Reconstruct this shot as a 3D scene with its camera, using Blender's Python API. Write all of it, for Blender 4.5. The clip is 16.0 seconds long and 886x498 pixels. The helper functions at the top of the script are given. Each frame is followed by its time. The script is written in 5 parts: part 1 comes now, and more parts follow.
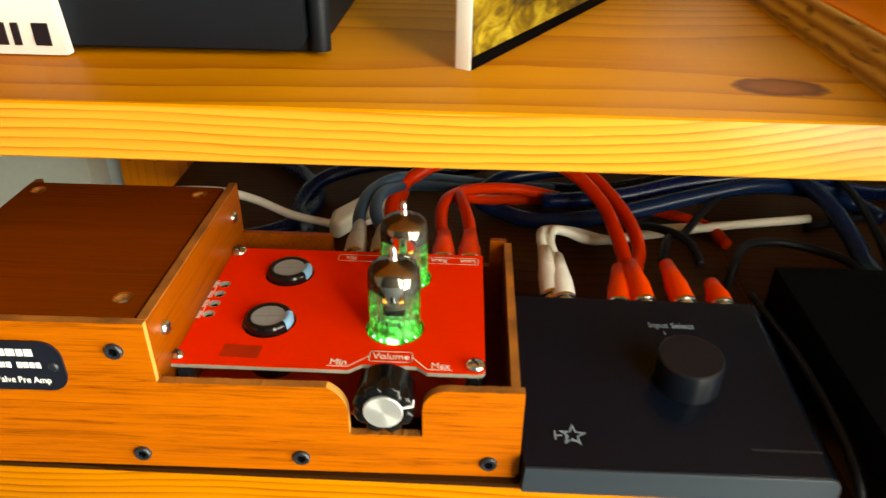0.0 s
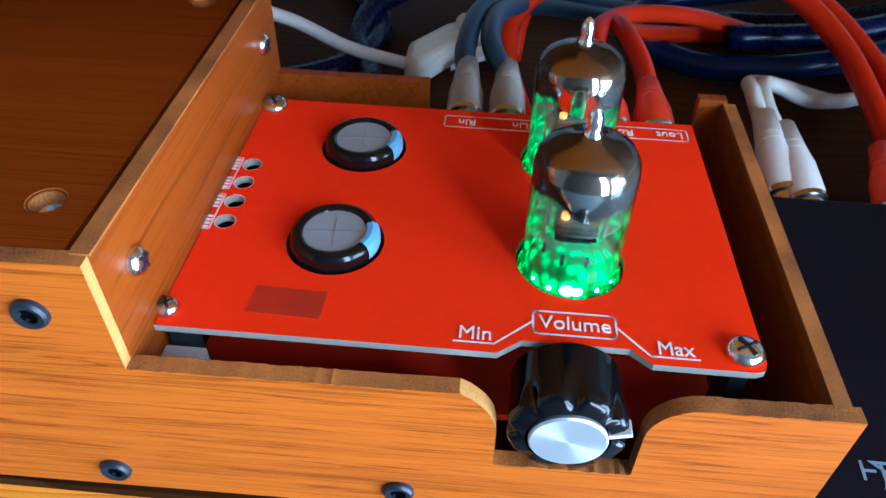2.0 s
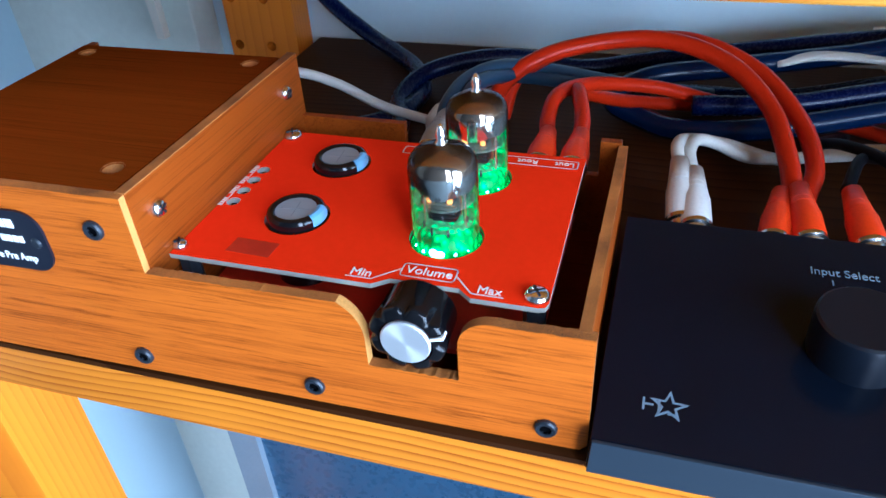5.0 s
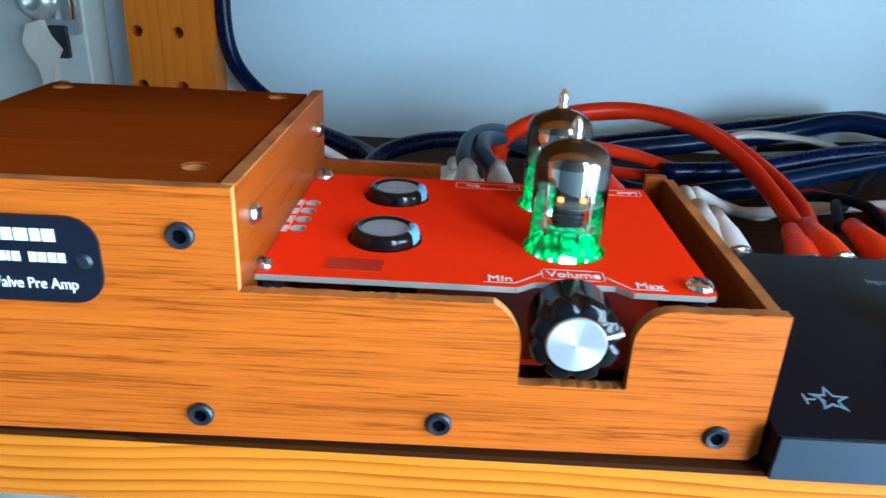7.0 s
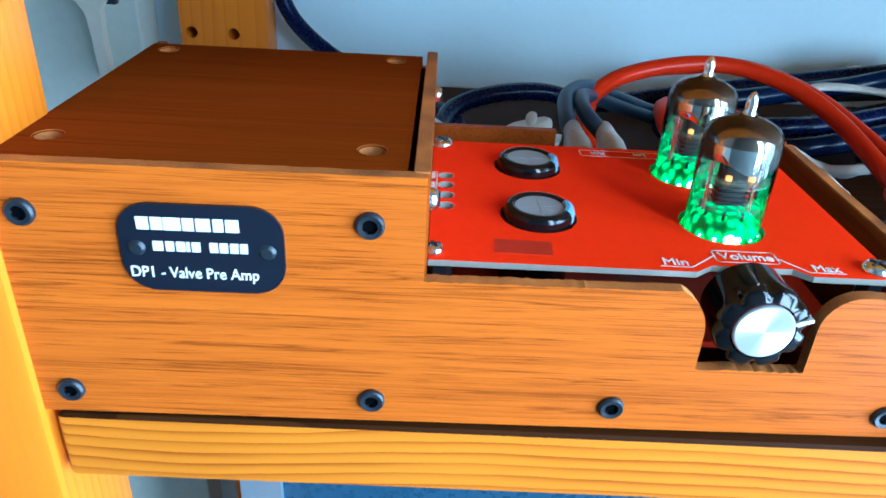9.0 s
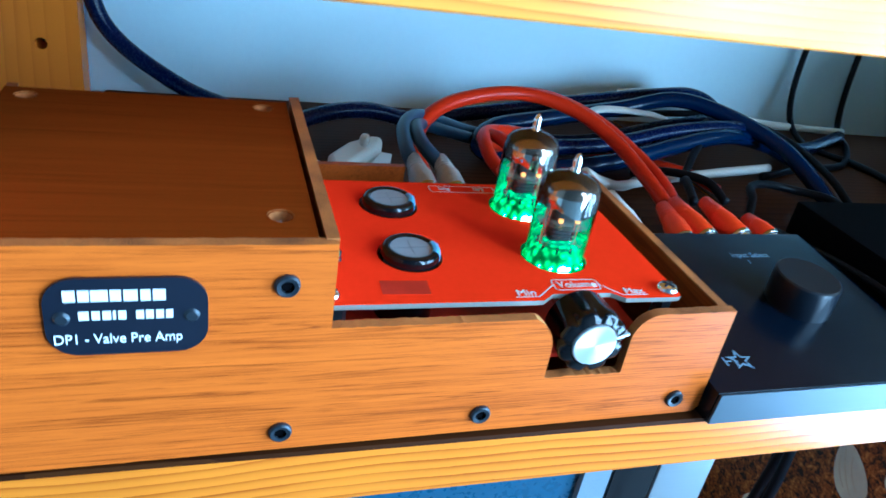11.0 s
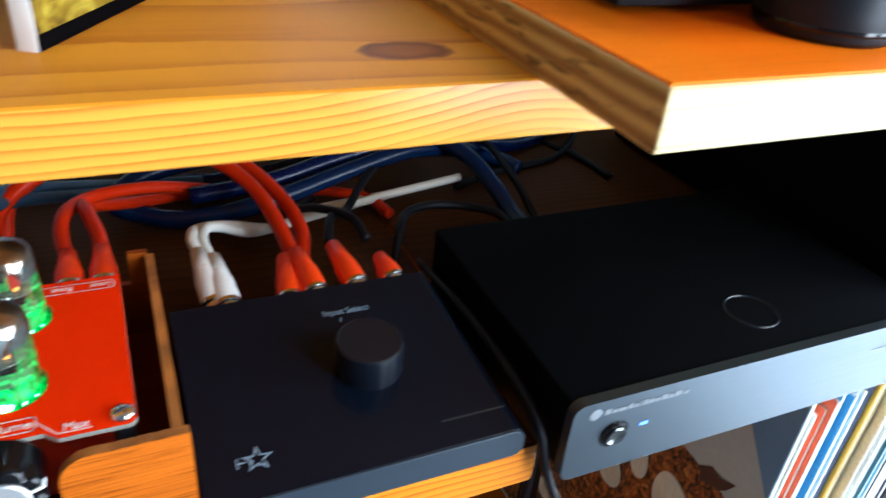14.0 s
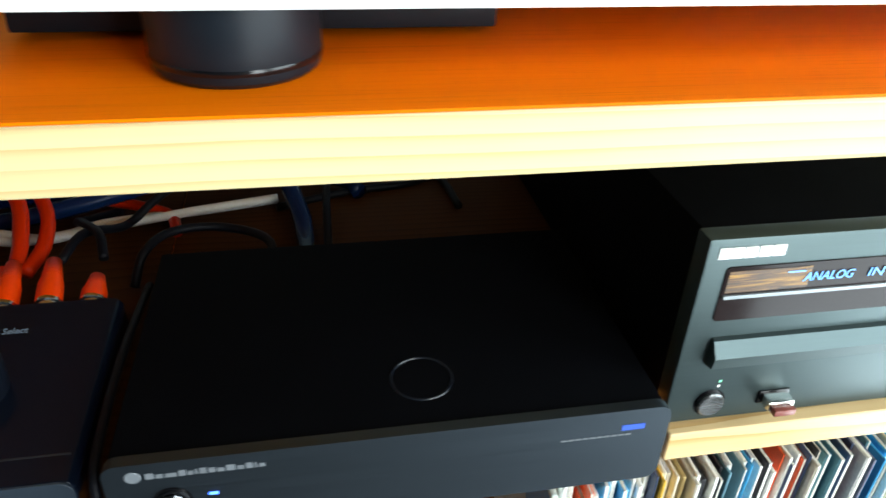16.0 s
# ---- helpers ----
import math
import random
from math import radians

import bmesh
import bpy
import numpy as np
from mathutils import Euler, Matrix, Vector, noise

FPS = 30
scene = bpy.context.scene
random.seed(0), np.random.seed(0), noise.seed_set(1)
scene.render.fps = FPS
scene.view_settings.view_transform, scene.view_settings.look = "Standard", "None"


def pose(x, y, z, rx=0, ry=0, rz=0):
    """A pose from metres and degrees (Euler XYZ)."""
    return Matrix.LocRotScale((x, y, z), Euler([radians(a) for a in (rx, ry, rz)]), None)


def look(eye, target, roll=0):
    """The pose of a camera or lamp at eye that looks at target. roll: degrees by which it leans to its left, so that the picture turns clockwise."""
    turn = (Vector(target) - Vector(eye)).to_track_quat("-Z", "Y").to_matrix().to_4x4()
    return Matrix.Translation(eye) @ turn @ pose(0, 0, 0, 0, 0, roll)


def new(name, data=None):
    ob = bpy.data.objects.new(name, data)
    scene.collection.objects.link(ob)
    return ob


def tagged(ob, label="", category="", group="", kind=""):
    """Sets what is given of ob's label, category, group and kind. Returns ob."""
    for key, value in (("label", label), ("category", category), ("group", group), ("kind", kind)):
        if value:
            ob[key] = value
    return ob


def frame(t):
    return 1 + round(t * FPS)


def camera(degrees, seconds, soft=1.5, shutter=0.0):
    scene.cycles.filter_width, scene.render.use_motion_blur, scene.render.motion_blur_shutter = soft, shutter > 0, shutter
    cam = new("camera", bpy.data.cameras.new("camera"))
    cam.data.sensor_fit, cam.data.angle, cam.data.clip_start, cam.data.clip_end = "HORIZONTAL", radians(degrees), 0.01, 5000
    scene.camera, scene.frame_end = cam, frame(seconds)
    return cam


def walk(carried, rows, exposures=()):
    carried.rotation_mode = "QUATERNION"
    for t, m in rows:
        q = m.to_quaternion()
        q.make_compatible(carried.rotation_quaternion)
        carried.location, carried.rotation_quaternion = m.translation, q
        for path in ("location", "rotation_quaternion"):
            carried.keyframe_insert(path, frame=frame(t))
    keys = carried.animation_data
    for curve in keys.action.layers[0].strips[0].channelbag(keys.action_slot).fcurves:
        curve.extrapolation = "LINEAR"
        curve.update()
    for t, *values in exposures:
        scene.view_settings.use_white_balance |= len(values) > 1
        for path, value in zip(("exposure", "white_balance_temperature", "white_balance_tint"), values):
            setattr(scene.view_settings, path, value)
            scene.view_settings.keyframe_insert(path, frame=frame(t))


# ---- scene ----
cam = camera(62.7, 16.0, shutter=0.5)
PATH = [
    (0, (-0.0202, -0.1760, 0.2039), (-0.089, 1.539, -0.824), 0.7),
    (0.5, (-0.0400, -0.1420, 0.1950), (-0.141, 1.517, -0.917), 1.6),
    (1, (-0.0603, -0.1122, 0.1649), (-0.179, 1.453, -1.074), 1.0),
    (1.5, (-0.0609, -0.0832, 0.1499), (-0.183, 1.430, -1.152), 0.7),
    (2, (-0.0630, -0.0693, 0.1405), (-0.171, 1.399, -1.213), 1.4),
    (2.5, (-0.0582, -0.0605, 0.1427), (-0.187, 1.315, -1.304), -0.8),
    (3, (-0.0416, -0.0555, 0.1457), (-0.236, 1.315, -1.298), -4.1),
    (3.5, (-0.0249, -0.0631, 0.1512), (-0.334, 1.310, -1.270), -5.6),
    (4, (0.0031, -0.0816, 0.1676), (-0.501, 1.299, -1.189), -6.6),
    (4.2, (0.0132, -0.0900, 0.1733), (-0.547, 1.291, -1.161), -6.5),
    (6.3, (-0.0384, -0.1517, 0.1207), (-0.180, 1.652, -0.732), 2.8),
    (6.5, (-0.0499, -0.1474, 0.1184), (-0.112, 1.668, -0.718), 3.2),
    (7, (-0.0745, -0.1385, 0.1164), (-0.102, 1.696, -0.679), 2.6),
    (7.5, (-0.0891, -0.1370, 0.1116), (-0.055, 1.708, -0.659), 2.6),
    (8, (-0.0964, -0.1298, 0.1155), (-0.124, 1.721, -0.642), 1.7),
    (8.2, (-0.1009, -0.1260, 0.1175), (-0.124, 1.706, -0.685), 2.1),
    (10.3, (-0.1427, -0.1387, 0.1317), (0.252, 1.557, -0.853), 7.4),
    (10.5, (-0.1453, -0.1368, 0.1342), (0.354, 1.550, -0.818), 8.6),
    (11, (-0.1486, -0.1426, 0.1491), (0.459, 1.505, -0.808), 10.0),
    (11.5, (-0.1446, -0.1494, 0.1753), (0.470, 1.430, -0.886), 7.7),
    (12, (-0.1334, -0.1527, 0.1805), (0.527, 1.390, -0.908), 7.4),
    (12.5, (-0.1089, -0.1523, 0.1779), (0.593, 1.368, -0.917), 6.5),
    (13, (-0.0769, -0.1455, 0.1781), (0.717, 1.338, -0.903), 6.6),
    (13.5, (-0.0430, -0.1457, 0.1828), (0.836, 1.311, -0.869), 6.5),
    (14, (-0.0054, -0.1514, 0.1948), (0.754, 1.381, -0.842), 5.8),
    (14.5, (0.0382, -0.1597, 0.2024), (0.813, 1.388, -0.799), 5.7),
    (15, (0.0784, -0.1686, 0.1985), (0.734, 1.430, -0.809), 5.1),
    (15.5, (0.1336, -0.1757, 0.2011), (0.643, 1.464, -0.825), 4.7),
    (16, (0.1881, -0.1774, 0.2049), (0.531, 1.485, -0.853), 2.4),
]
walk(cam, [(t, look(eye, target, roll)) for t, eye, target, roll in PATH],
     [(0, -0.32, 10200, 9), (1, -0.22, 6400, 6), (1.8, -0.26, 5000, 7), (3, -0.24, 4600, 14), (4.2, -0.26, 5050, 16), (6.4, -0.18, 4950, 5), (7.5, -0.08, 5200, 3), (10.5, 0.05, 4250, -4), (12.5, -0.1, 4350, -1), (14.2, -0.36, 6300, 13), (16, -0.92, 6900, 10)])

# ---- world, window light, exposure ----
W = bpy.data.worlds.new("daylight")
scene.world = W
W.use_nodes = True
wn = W.node_tree.nodes
sky = wn.new("ShaderNodeTexSky")
sky.sky_type = "NISHITA"
sky.sun_disc = False
sky.sun_elevation, sky.sun_rotation = radians(38), radians(150)
W.node_tree.links.new(sky.outputs[0], wn["Background"].inputs[0])
wn["Background"].inputs[1].default_value = 0.12

WIN_X0, WIN_X1, WIN_Z0, WIN_Z1, FRONT_Y = 0.50, 0.98, -0.42, 1.35, -1.0
lamp = bpy.data.lights.new("window_daylight", "AREA")
lamp.shape, lamp.size, lamp.size_y = "RECTANGLE", WIN_X1 - WIN_X0 - 0.1, WIN_Z1 - WIN_Z0 - 0.1
lamp.energy, lamp.color = 50.0, (0.80, 0.92, 1.0)
lamp_ob = new("window_daylight", lamp)
lamp_ob.matrix_world = look(((WIN_X0 + WIN_X1) / 2, FRONT_Y - 0.03, (WIN_Z0 + WIN_Z1) / 2), ((WIN_X0 + WIN_X1) / 2, 0, (WIN_Z0 + WIN_Z1) / 2))

# Low side light added on the right for reflections and falloff; no known door.
SIDE_X, SIDE_Y0, SIDE_Y1, SIDE_Z1 = 1.02, -0.90, -0.15, 0.75
side = bpy.data.lights.new("glass_door_daylight", "AREA")
side.shape, side.size, side.size_y = "RECTANGLE", SIDE_Y1 - SIDE_Y0 - 0.06, SIDE_Z1 + 0.78
side.energy, side.color = 62.0, (0.74, 0.90, 1.0)
side_ob = new("glass_door_daylight", side)
side_ob.matrix_world = look((SIDE_X + 0.03, (SIDE_Y0 + SIDE_Y1) / 2, SIDE_Z1 / 2 - 0.40), (0, (SIDE_Y0 + SIDE_Y1) / 2, SIDE_Z1 / 2 - 0.40))


# ---- materials ----
def nodes(name):
    m = bpy.data.materials.new(name)
    m.use_nodes = True
    t = m.node_tree
    return m, t, t.nodes["Principled BSDF"]


def link(t, a, b):
    t.links.new(a, b)


def mapped(t, scale, kind="Object"):
    co = t.nodes.new("ShaderNodeTexCoord")
    mp = t.nodes.new("ShaderNodeMapping")
    mp.inputs["Scale"].default_value = scale
    link(t, co.outputs[kind], mp.inputs[0])
    return mp.outputs[0]


def noise_tex(t, vec, scale, detail=4.0, rough=0.55, distort=0.0):
    n = t.nodes.new("ShaderNodeTexNoise")
    n.inputs["Scale"].default_value, n.inputs["Detail"].default_value = scale, detail
    n.inputs["Roughness"].default_value, n.inputs["Distortion"].default_value = rough, distort
    link(t, vec, n.inputs["Vector"])
    return n.outputs["Fac"]


def ramp(t, fac, stops):
    r = t.nodes.new("ShaderNodeValToRGB")
    e = r.color_ramp.elements
    for k, (p, c) in enumerate(stops):
        el = e[k] if k < 2 else e.new(p)
        el.position, el.color = p, (*c, 1)
    link(t, fac, r.inputs[0])
    return r.outputs[0]


def mixed(t, fac, a, b, mode="MIX"):
    m = t.nodes.new("ShaderNodeMix")
    m.data_type, m.blend_type = "RGBA", mode
    for s, v in ((0, fac), (6, a), (7, b)):
        if isinstance(v, (int, float)):
            m.inputs[s].default_value = v
        elif isinstance(v, tuple):
            m.inputs[s].default_value = (*v, 1)
        else:
            link(t, v, m.inputs[s])
    return m.outputs[2]


def bumped(t, bsdf, height, strength, distance=0.001):
    b = t.nodes.new("ShaderNodeBump")
    b.inputs["Strength"].default_value, b.inputs["Distance"].default_value = strength, distance
    link(t, height, b.inputs["Height"])
    link(t, b.outputs[0], bsdf.inputs["Normal"])


def math_node(t, op, a, b=0.0):
    n = t.nodes.new("ShaderNodeMath")
    n.operation = op
    for s, v in ((0, a), (1, b)):
        if isinstance(v, (int, float)):
            n.inputs[s].default_value = v
        else:
            link(t, v, n.inputs[s])
    return n.outputs[0]


def pine(name, light, dark, rings=420.0, centre=(0.0, 0.05, -0.06), knot=None, wander=0.0042, rough=0.27, hump=None, upright=False):
    """Varnished pine: growth rings round a pith that runs along x, wandering, with fine fibres and an optional knot."""
    m, t, b = nodes(name)
    co = t.nodes.new("ShaderNodeTexCoord").outputs["Object"]
    if upright:
        turn = t.nodes.new("ShaderNodeMapping")
        turn.inputs["Rotation"].default_value = (0, radians(90), 0)
        link(t, co, turn.inputs[0])
        co = turn.outputs[0]
    sep = t.nodes.new("ShaderNodeSeparateXYZ")
    link(t, co, sep.inputs[0])
    low = t.nodes.new("ShaderNodeMapping")
    low.inputs["Scale"].default_value = (3.5, 2, 2)
    link(t, co, low.inputs[0])
    sway = math_node(t, "MULTIPLY", math_node(t, "SUBTRACT", noise_tex(t, low.outputs[0], 1.0, 2.0), 0.5), wander * 6)
    y = math_node(t, "SUBTRACT", sep.outputs[1], centre[1])
    if hump:
        u = math_node(t, "DIVIDE", math_node(t, "SUBTRACT", sep.outputs[0], hump[0]), hump[1])
        bell = math_node(t, "DIVIDE", -hump[2], math_node(t, "ADD", math_node(t, "MULTIPLY", u, u), 1.0))
        sway = math_node(t, "ADD", sway, bell)
    z = math_node(t, "ADD", math_node(t, "SUBTRACT", sep.outputs[2], centre[2]), sway)
    mid = t.nodes.new("ShaderNodeMapping")
    mid.inputs["Scale"].default_value = (16, 60, 60)
    link(t, co, mid.inputs[0])
    z = math_node(t, "ADD", z, math_node(t, "MULTIPLY", math_node(t, "SUBTRACT", noise_tex(t, mid.outputs[0], 1.0, 3.0), 0.5), wander * 0.55))
    rad = math_node(t, "SQRT", math_node(t, "ADD", math_node(t, "MULTIPLY", y, y), math_node(t, "MULTIPLY", z, z)))
    saw = math_node(t, "FRACT", math_node(t, "MULTIPLY", rad, rings))
    far = t.nodes.new("ShaderNodeMapping")
    far.inputs["Scale"].default_value = (11, 170, 170)
    link(t, co, far.inputs[0])
    late = math_node(t, "MULTIPLY", math_node(t, "POWER", saw, 2.2), math_node(t, "ADD", math_node(t, "MULTIPLY", noise_tex(t, far.outputs[0], 1.0, 2.0), 1.3), 0.3))
    fib = t.nodes.new("ShaderNodeMapping")
    fib.inputs["Scale"].default_value = (22, 900, 900)
    link(t, co, fib.inputs[0])
    fibre = noise_tex(t, fib.outputs[0], 1.0, 3.0)
    grain = math_node(t, "ADD", math_node(t, "MULTIPLY", late, 0.85), math_node(t, "MULTIPLY", fibre, 0.28))
    colour = ramp(t, grain, [(0.05, light), (0.95, dark), (0.5, tuple(0.62 * a + 0.38 * c for a, c in zip(light, dark)))])
    blot = noise_tex(t, co, 14.0, 3.0)
    colour = mixed(t, math_node(t, "MULTIPLY", blot, 0.35), colour, tuple(v * 0.72 for v in dark), "MIX")
    if knot:
        off = t.nodes.new("ShaderNodeMapping")
        off.inputs["Location"].default_value = (-knot[0] / knot[3], -knot[1] / knot[4], -knot[2] / knot[4])
        off.inputs["Scale"].default_value = (1 / knot[3], 1 / knot[4], 1 / knot[4])
        link(t, co, off.inputs[0])
        ln = t.nodes.new("ShaderNodeVectorMath")
        ln.operation = "LENGTH"
        link(t, off.outputs[0], ln.inputs[0])
        wob = math_node(t, "ADD", ln.outputs["Value"], math_node(t, "MULTIPLY", noise_tex(t, co, 130.0, 2.0), 0.35))
        kn = ramp(t, wob, [(0.5, (0.34, 0.085, 0.008)), (1.0, (0.48, 0.14, 0.012)), (0.85, (0.20, 0.044, 0.006))])
        edge = ramp(t, wob, [(0.95, (1, 1, 1)), (1.35, (0, 0, 0))])
        colour = mixed(t, edge, colour, kn)
    link(t, colour, b.inputs["Base Color"])
    b.inputs["Roughness"].default_value = rough
    b.inputs["Specular IOR Level"].default_value = 0.3
    bumped(t, b, grain, 0.25, 0.0004)
    return m


def veneer(name, light, dark, axis=0, rough=0.35, scale=1.0, figure=0.75):
    """Mahogany-like veneer: long streaks and short dark pores along one axis."""
    m, t, b = nodes(name)
    s = [850 * scale] * 3
    s[axis] = 7 * scale
    p = [3600 * scale] * 3
    p[axis] = 24 * scale
    v = mapped(t, s)
    streak = noise_tex(t, v, 1.0, 5.0, 0.6, 0.4)
    pores = noise_tex(t, mapped(t, p), 1.0, 3.0, 0.6, 0.3)
    lines = [330 * scale] * 3
    lines[axis] = 3.2 * scale
    vein = noise_tex(t, mapped(t, lines), 1.0, 4.0, 0.65, 0.9)
    wide = noise_tex(t, mapped(t, [x * 0.12 for x in s]), 1.0, 3.0)
    col = ramp(t, math_node(t, "ADD", math_node(t, "MULTIPLY", streak, 0.72), math_node(t, "MULTIPLY", wide, 0.28)),
               [(0.16, dark), (0.72, light), (0.46, tuple((a * 0.7 + c * 0.3) for a, c in zip(light, dark)))])
    col = mixed(t, ramp(t, pores, [(0.55, (0, 0, 0)), (0.66, (0.7, 0.7, 0.7))]), col, tuple(x * 0.75 for x in dark))
    col = mixed(t, ramp(t, vein, [(0.53, (0, 0, 0)), (0.59, (0, 0, 0)), (0.56, (figure, figure, figure))]), col, tuple(x * 0.6 for x in dark))
    link(t, col, b.inputs["Base Color"])
    b.inputs["Specular IOR Level"].default_value = 0.15
    b.inputs["Roughness"].default_value = rough
    bumped(t, b, pores, 0.15, 0.0003)
    return m


def plain(name, colour, rough=0.5, metal=0.0, vary=0.15, grain=220.0, bump=0.08, spec=0.5):
    m, t, b = nodes(name)
    v = mapped(t, (1, 1, 1))
    big = noise_tex(t, v, grain * 0.08, 3.0)
    fine = noise_tex(t, v, grain * 4, 3.0)
    f = math_node(t, "ADD", math_node(t, "MULTIPLY", big, 0.6), math_node(t, "MULTIPLY", fine, 0.4))
    col = ramp(t, f, [(0.3, tuple(c * (1 - vary) for c in colour)), (0.7, tuple(min(1, c * (1 + vary)) for c in colour))])
    link(t, col, b.inputs["Base Color"])
    rg = math_node(t, "ADD", math_node(t, "MULTIPLY", fine, 0.12), rough - 0.06)
    link(t, rg, b.inputs["Roughness"])
    b.inputs["Metallic"].default_value = metal
    b.inputs["Specular IOR Level"].default_value = spec
    bumped(t, b, fine, bump, 0.0003)
    return m


def brushed(name, colour, axis=0, rough=0.35, metal=0.9):
    m, t, b = nodes(name)
    s = [2200.0] * 3
    s[axis] = 14.0
    n = noise_tex(t, mapped(t, s), 1.0, 3.0)
    link(t, ramp(t, n, [(0.3, tuple(c * 0.92 for c in colour)), (0.7, colour)]), b.inputs["Base Color"])
    link(t, math_node(t, "ADD", math_node(t, "MULTIPLY", n, 0.2), rough - 0.1), b.inputs["Roughness"])
    b.inputs["Metallic"].default_value = metal
    bumped(t, b, n, 0.012, 0.0002)
    return m


def spun(name, colour):
    """Turned aluminium: fine rings round the middle of the cap, which fan the reflections out."""
    m, t, b = nodes(name)
    v = mapped(t, (1, 1, 0))
    ln = t.nodes.new("ShaderNodeVectorMath")
    ln.operation = "LENGTH"
    link(t, v, ln.inputs[0])
    w = math_node(t, "SINE", math_node(t, "MULTIPLY", ln.outputs["Value"], 40000.0))
    link(t, ramp(t, math_node(t, "ADD", math_node(t, "MULTIPLY", w, 0.4), 0.5), [(0.0, tuple(c * 0.86 for c in colour)), (1.0, colour)]), b.inputs["Base Color"])
    b.inputs["Metallic"].default_value, b.inputs["Roughness"].default_value = 0.7, 0.34
    b.inputs["Anisotropic"].default_value = 0.9
    tg = t.nodes.new("ShaderNodeTangent")
    tg.direction_type, tg.axis = "RADIAL", "Z"
    link(t, tg.outputs[0], b.inputs["Tangent"])
    return m


def glow(name, colour, strength):
    m, t, b = nodes(name)
    b.inputs["Base Color"].default_value = (*colour, 1)
    b.inputs["Emission Color"].default_value = (*colour, 1)
    b.inputs["Emission Strength"].default_value = strength
    return m


def thin_glass(name, tint=(1, 1, 1), gloss=0.16):
    m, t, b = nodes(name)
    out = t.nodes["Material Output"]
    tr = t.nodes.new("ShaderNodeBsdfTransparent")
    tr.inputs[0].default_value = (*tint, 1)
    gl = t.nodes.new("ShaderNodeBsdfGlossy")
    gl.inputs["Roughness"].default_value = 0.03
    fr = t.nodes.new("ShaderNodeFresnel")
    fr.inputs[0].default_value = 1.5
    mx = t.nodes.new("ShaderNodeMixShader")
    link(t, math_node(t, "ADD", fr.outputs[0], gloss - 0.1), mx.inputs[0])
    link(t, tr.outputs[0], mx.inputs[1])
    link(t, gl.outputs[0], mx.inputs[2])
    link(t, mx.outputs[0], out.inputs[0])
    return m


PINE = pine("pine", (0.79, 0.255, 0.013), (0.38, 0.080, 0.004), rings=480.0, wander=0.0045, hump=(-0.06, 0.12, 0.006), centre=(0, 0.10, -0.09))
PINE_UP = pine("pine_with_knot", (0.85, 0.39, 0.046), (0.56, 0.165, 0.014), rings=430.0, centre=(0, 0.07, 0.03), hump=(0.098, 0.045, 0.012), knot=(0.0702, 0.0375, 0.1355, 0.0185, 0.0105))
PINE_POST = pine("pine_post", (0.78, 0.225, 0.008), (0.67, 0.170, 0.006), rings=300.0, centre=(0, 0.2, 0.2), upright=True)
PINE_UP_TOP = pine("pine_top_with_knot", (0.86, 0.305, 0.015), (0.60, 0.155, 0.007), rings=170.0, centre=(0, 0.07, 0.03), knot=(0.0702, 0.0375, 0.1355, 0.0185, 0.0105), rough=0.5)
PINE_UP_TOP.node_tree.nodes["Principled BSDF"].inputs["Specular IOR Level"].default_value = 0.12
# Brown shelf top with the shade under the upper shelf put into its colour.
DARK_TOP = pine("shaded_pine_top", (0.062, 0.020, 0.0035), (0.028, 0.008, 0.0015), rings=300.0, centre=(0, 0.10, -0.09), rough=0.6)
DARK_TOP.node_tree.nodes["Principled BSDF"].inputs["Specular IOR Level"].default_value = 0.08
PALE = pine("pale_pine", (0.80, 0.58, 0.30), (0.60, 0.36, 0.14), rings=140.0, centre=(0, 0.1, -0.1))
PLY_TOP = veneer("red_veneer", (0.96, 0.195, 0.002), (0.90, 0.160, 0.0015), 0, 0.5, 0.7, 0.0)
PLY_TOP.node_tree.nodes["Principled BSDF"].inputs["Specular IOR Level"].default_value = 0.06
def layered(name, z0, z1, layers, light, dark):
    """End of a plywood board: thin plies of alternating tone, wavering a little, with dark gaps here and there."""
    m, t, b = nodes(name)
    co = t.nodes.new("ShaderNodeTexCoord").outputs["Object"]
    sep = t.nodes.new("ShaderNodeSeparateXYZ")
    link(t, co, sep.inputs[0])
    wav = math_node(t, "MULTIPLY", math_node(t, "SUBTRACT", noise_tex(t, co, 38.0, 3.0), 0.5), 0.0012)
    u = math_node(t, "MULTIPLY", math_node(t, "SUBTRACT", math_node(t, "ADD", sep.outputs[2], wav), z0), layers / (z1 - z0))
    tri = math_node(t, "PINGPONG", u, 1.0)
    col = ramp(t, tri, [(0.22, light), (0.80, dark), (0.5, tuple((a + c) / 2 for a, c in zip(light, dark)))])
    spot = noise_tex(t, mapped(t, (1, 60, 420)), 1.0, 3.0, 0.6)
    col = mixed(t, ramp(t, spot, [(0.56, (0, 0, 0)), (0.66, (0.85, 0.85, 0.85))]), col, tuple(0.35 * c for c in dark))
    link(t, col, b.inputs["Base Color"])
    b.inputs["Roughness"].default_value = 0.7
    bumped(t, b, tri, 0.4, 0.0004)
    return m


PLY_END = layered("ply_end", 0.1355, 0.1505, 6, (0.64, 0.36, 0.11), (0.34, 0.14, 0.032))
# Front edge coloured far paler than the end, as if washed out by light.
PLY_EDGE = pine("ply_edge", (0.88, 0.70, 0.38), (0.72, 0.49, 0.22), rings=240.0, centre=(0, -0.05, -4.0), wander=0.0014, rough=0.5)
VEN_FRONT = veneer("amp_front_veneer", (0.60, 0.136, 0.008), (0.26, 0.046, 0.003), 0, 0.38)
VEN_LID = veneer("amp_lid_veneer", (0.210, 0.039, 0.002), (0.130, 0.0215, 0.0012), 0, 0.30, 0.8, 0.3)
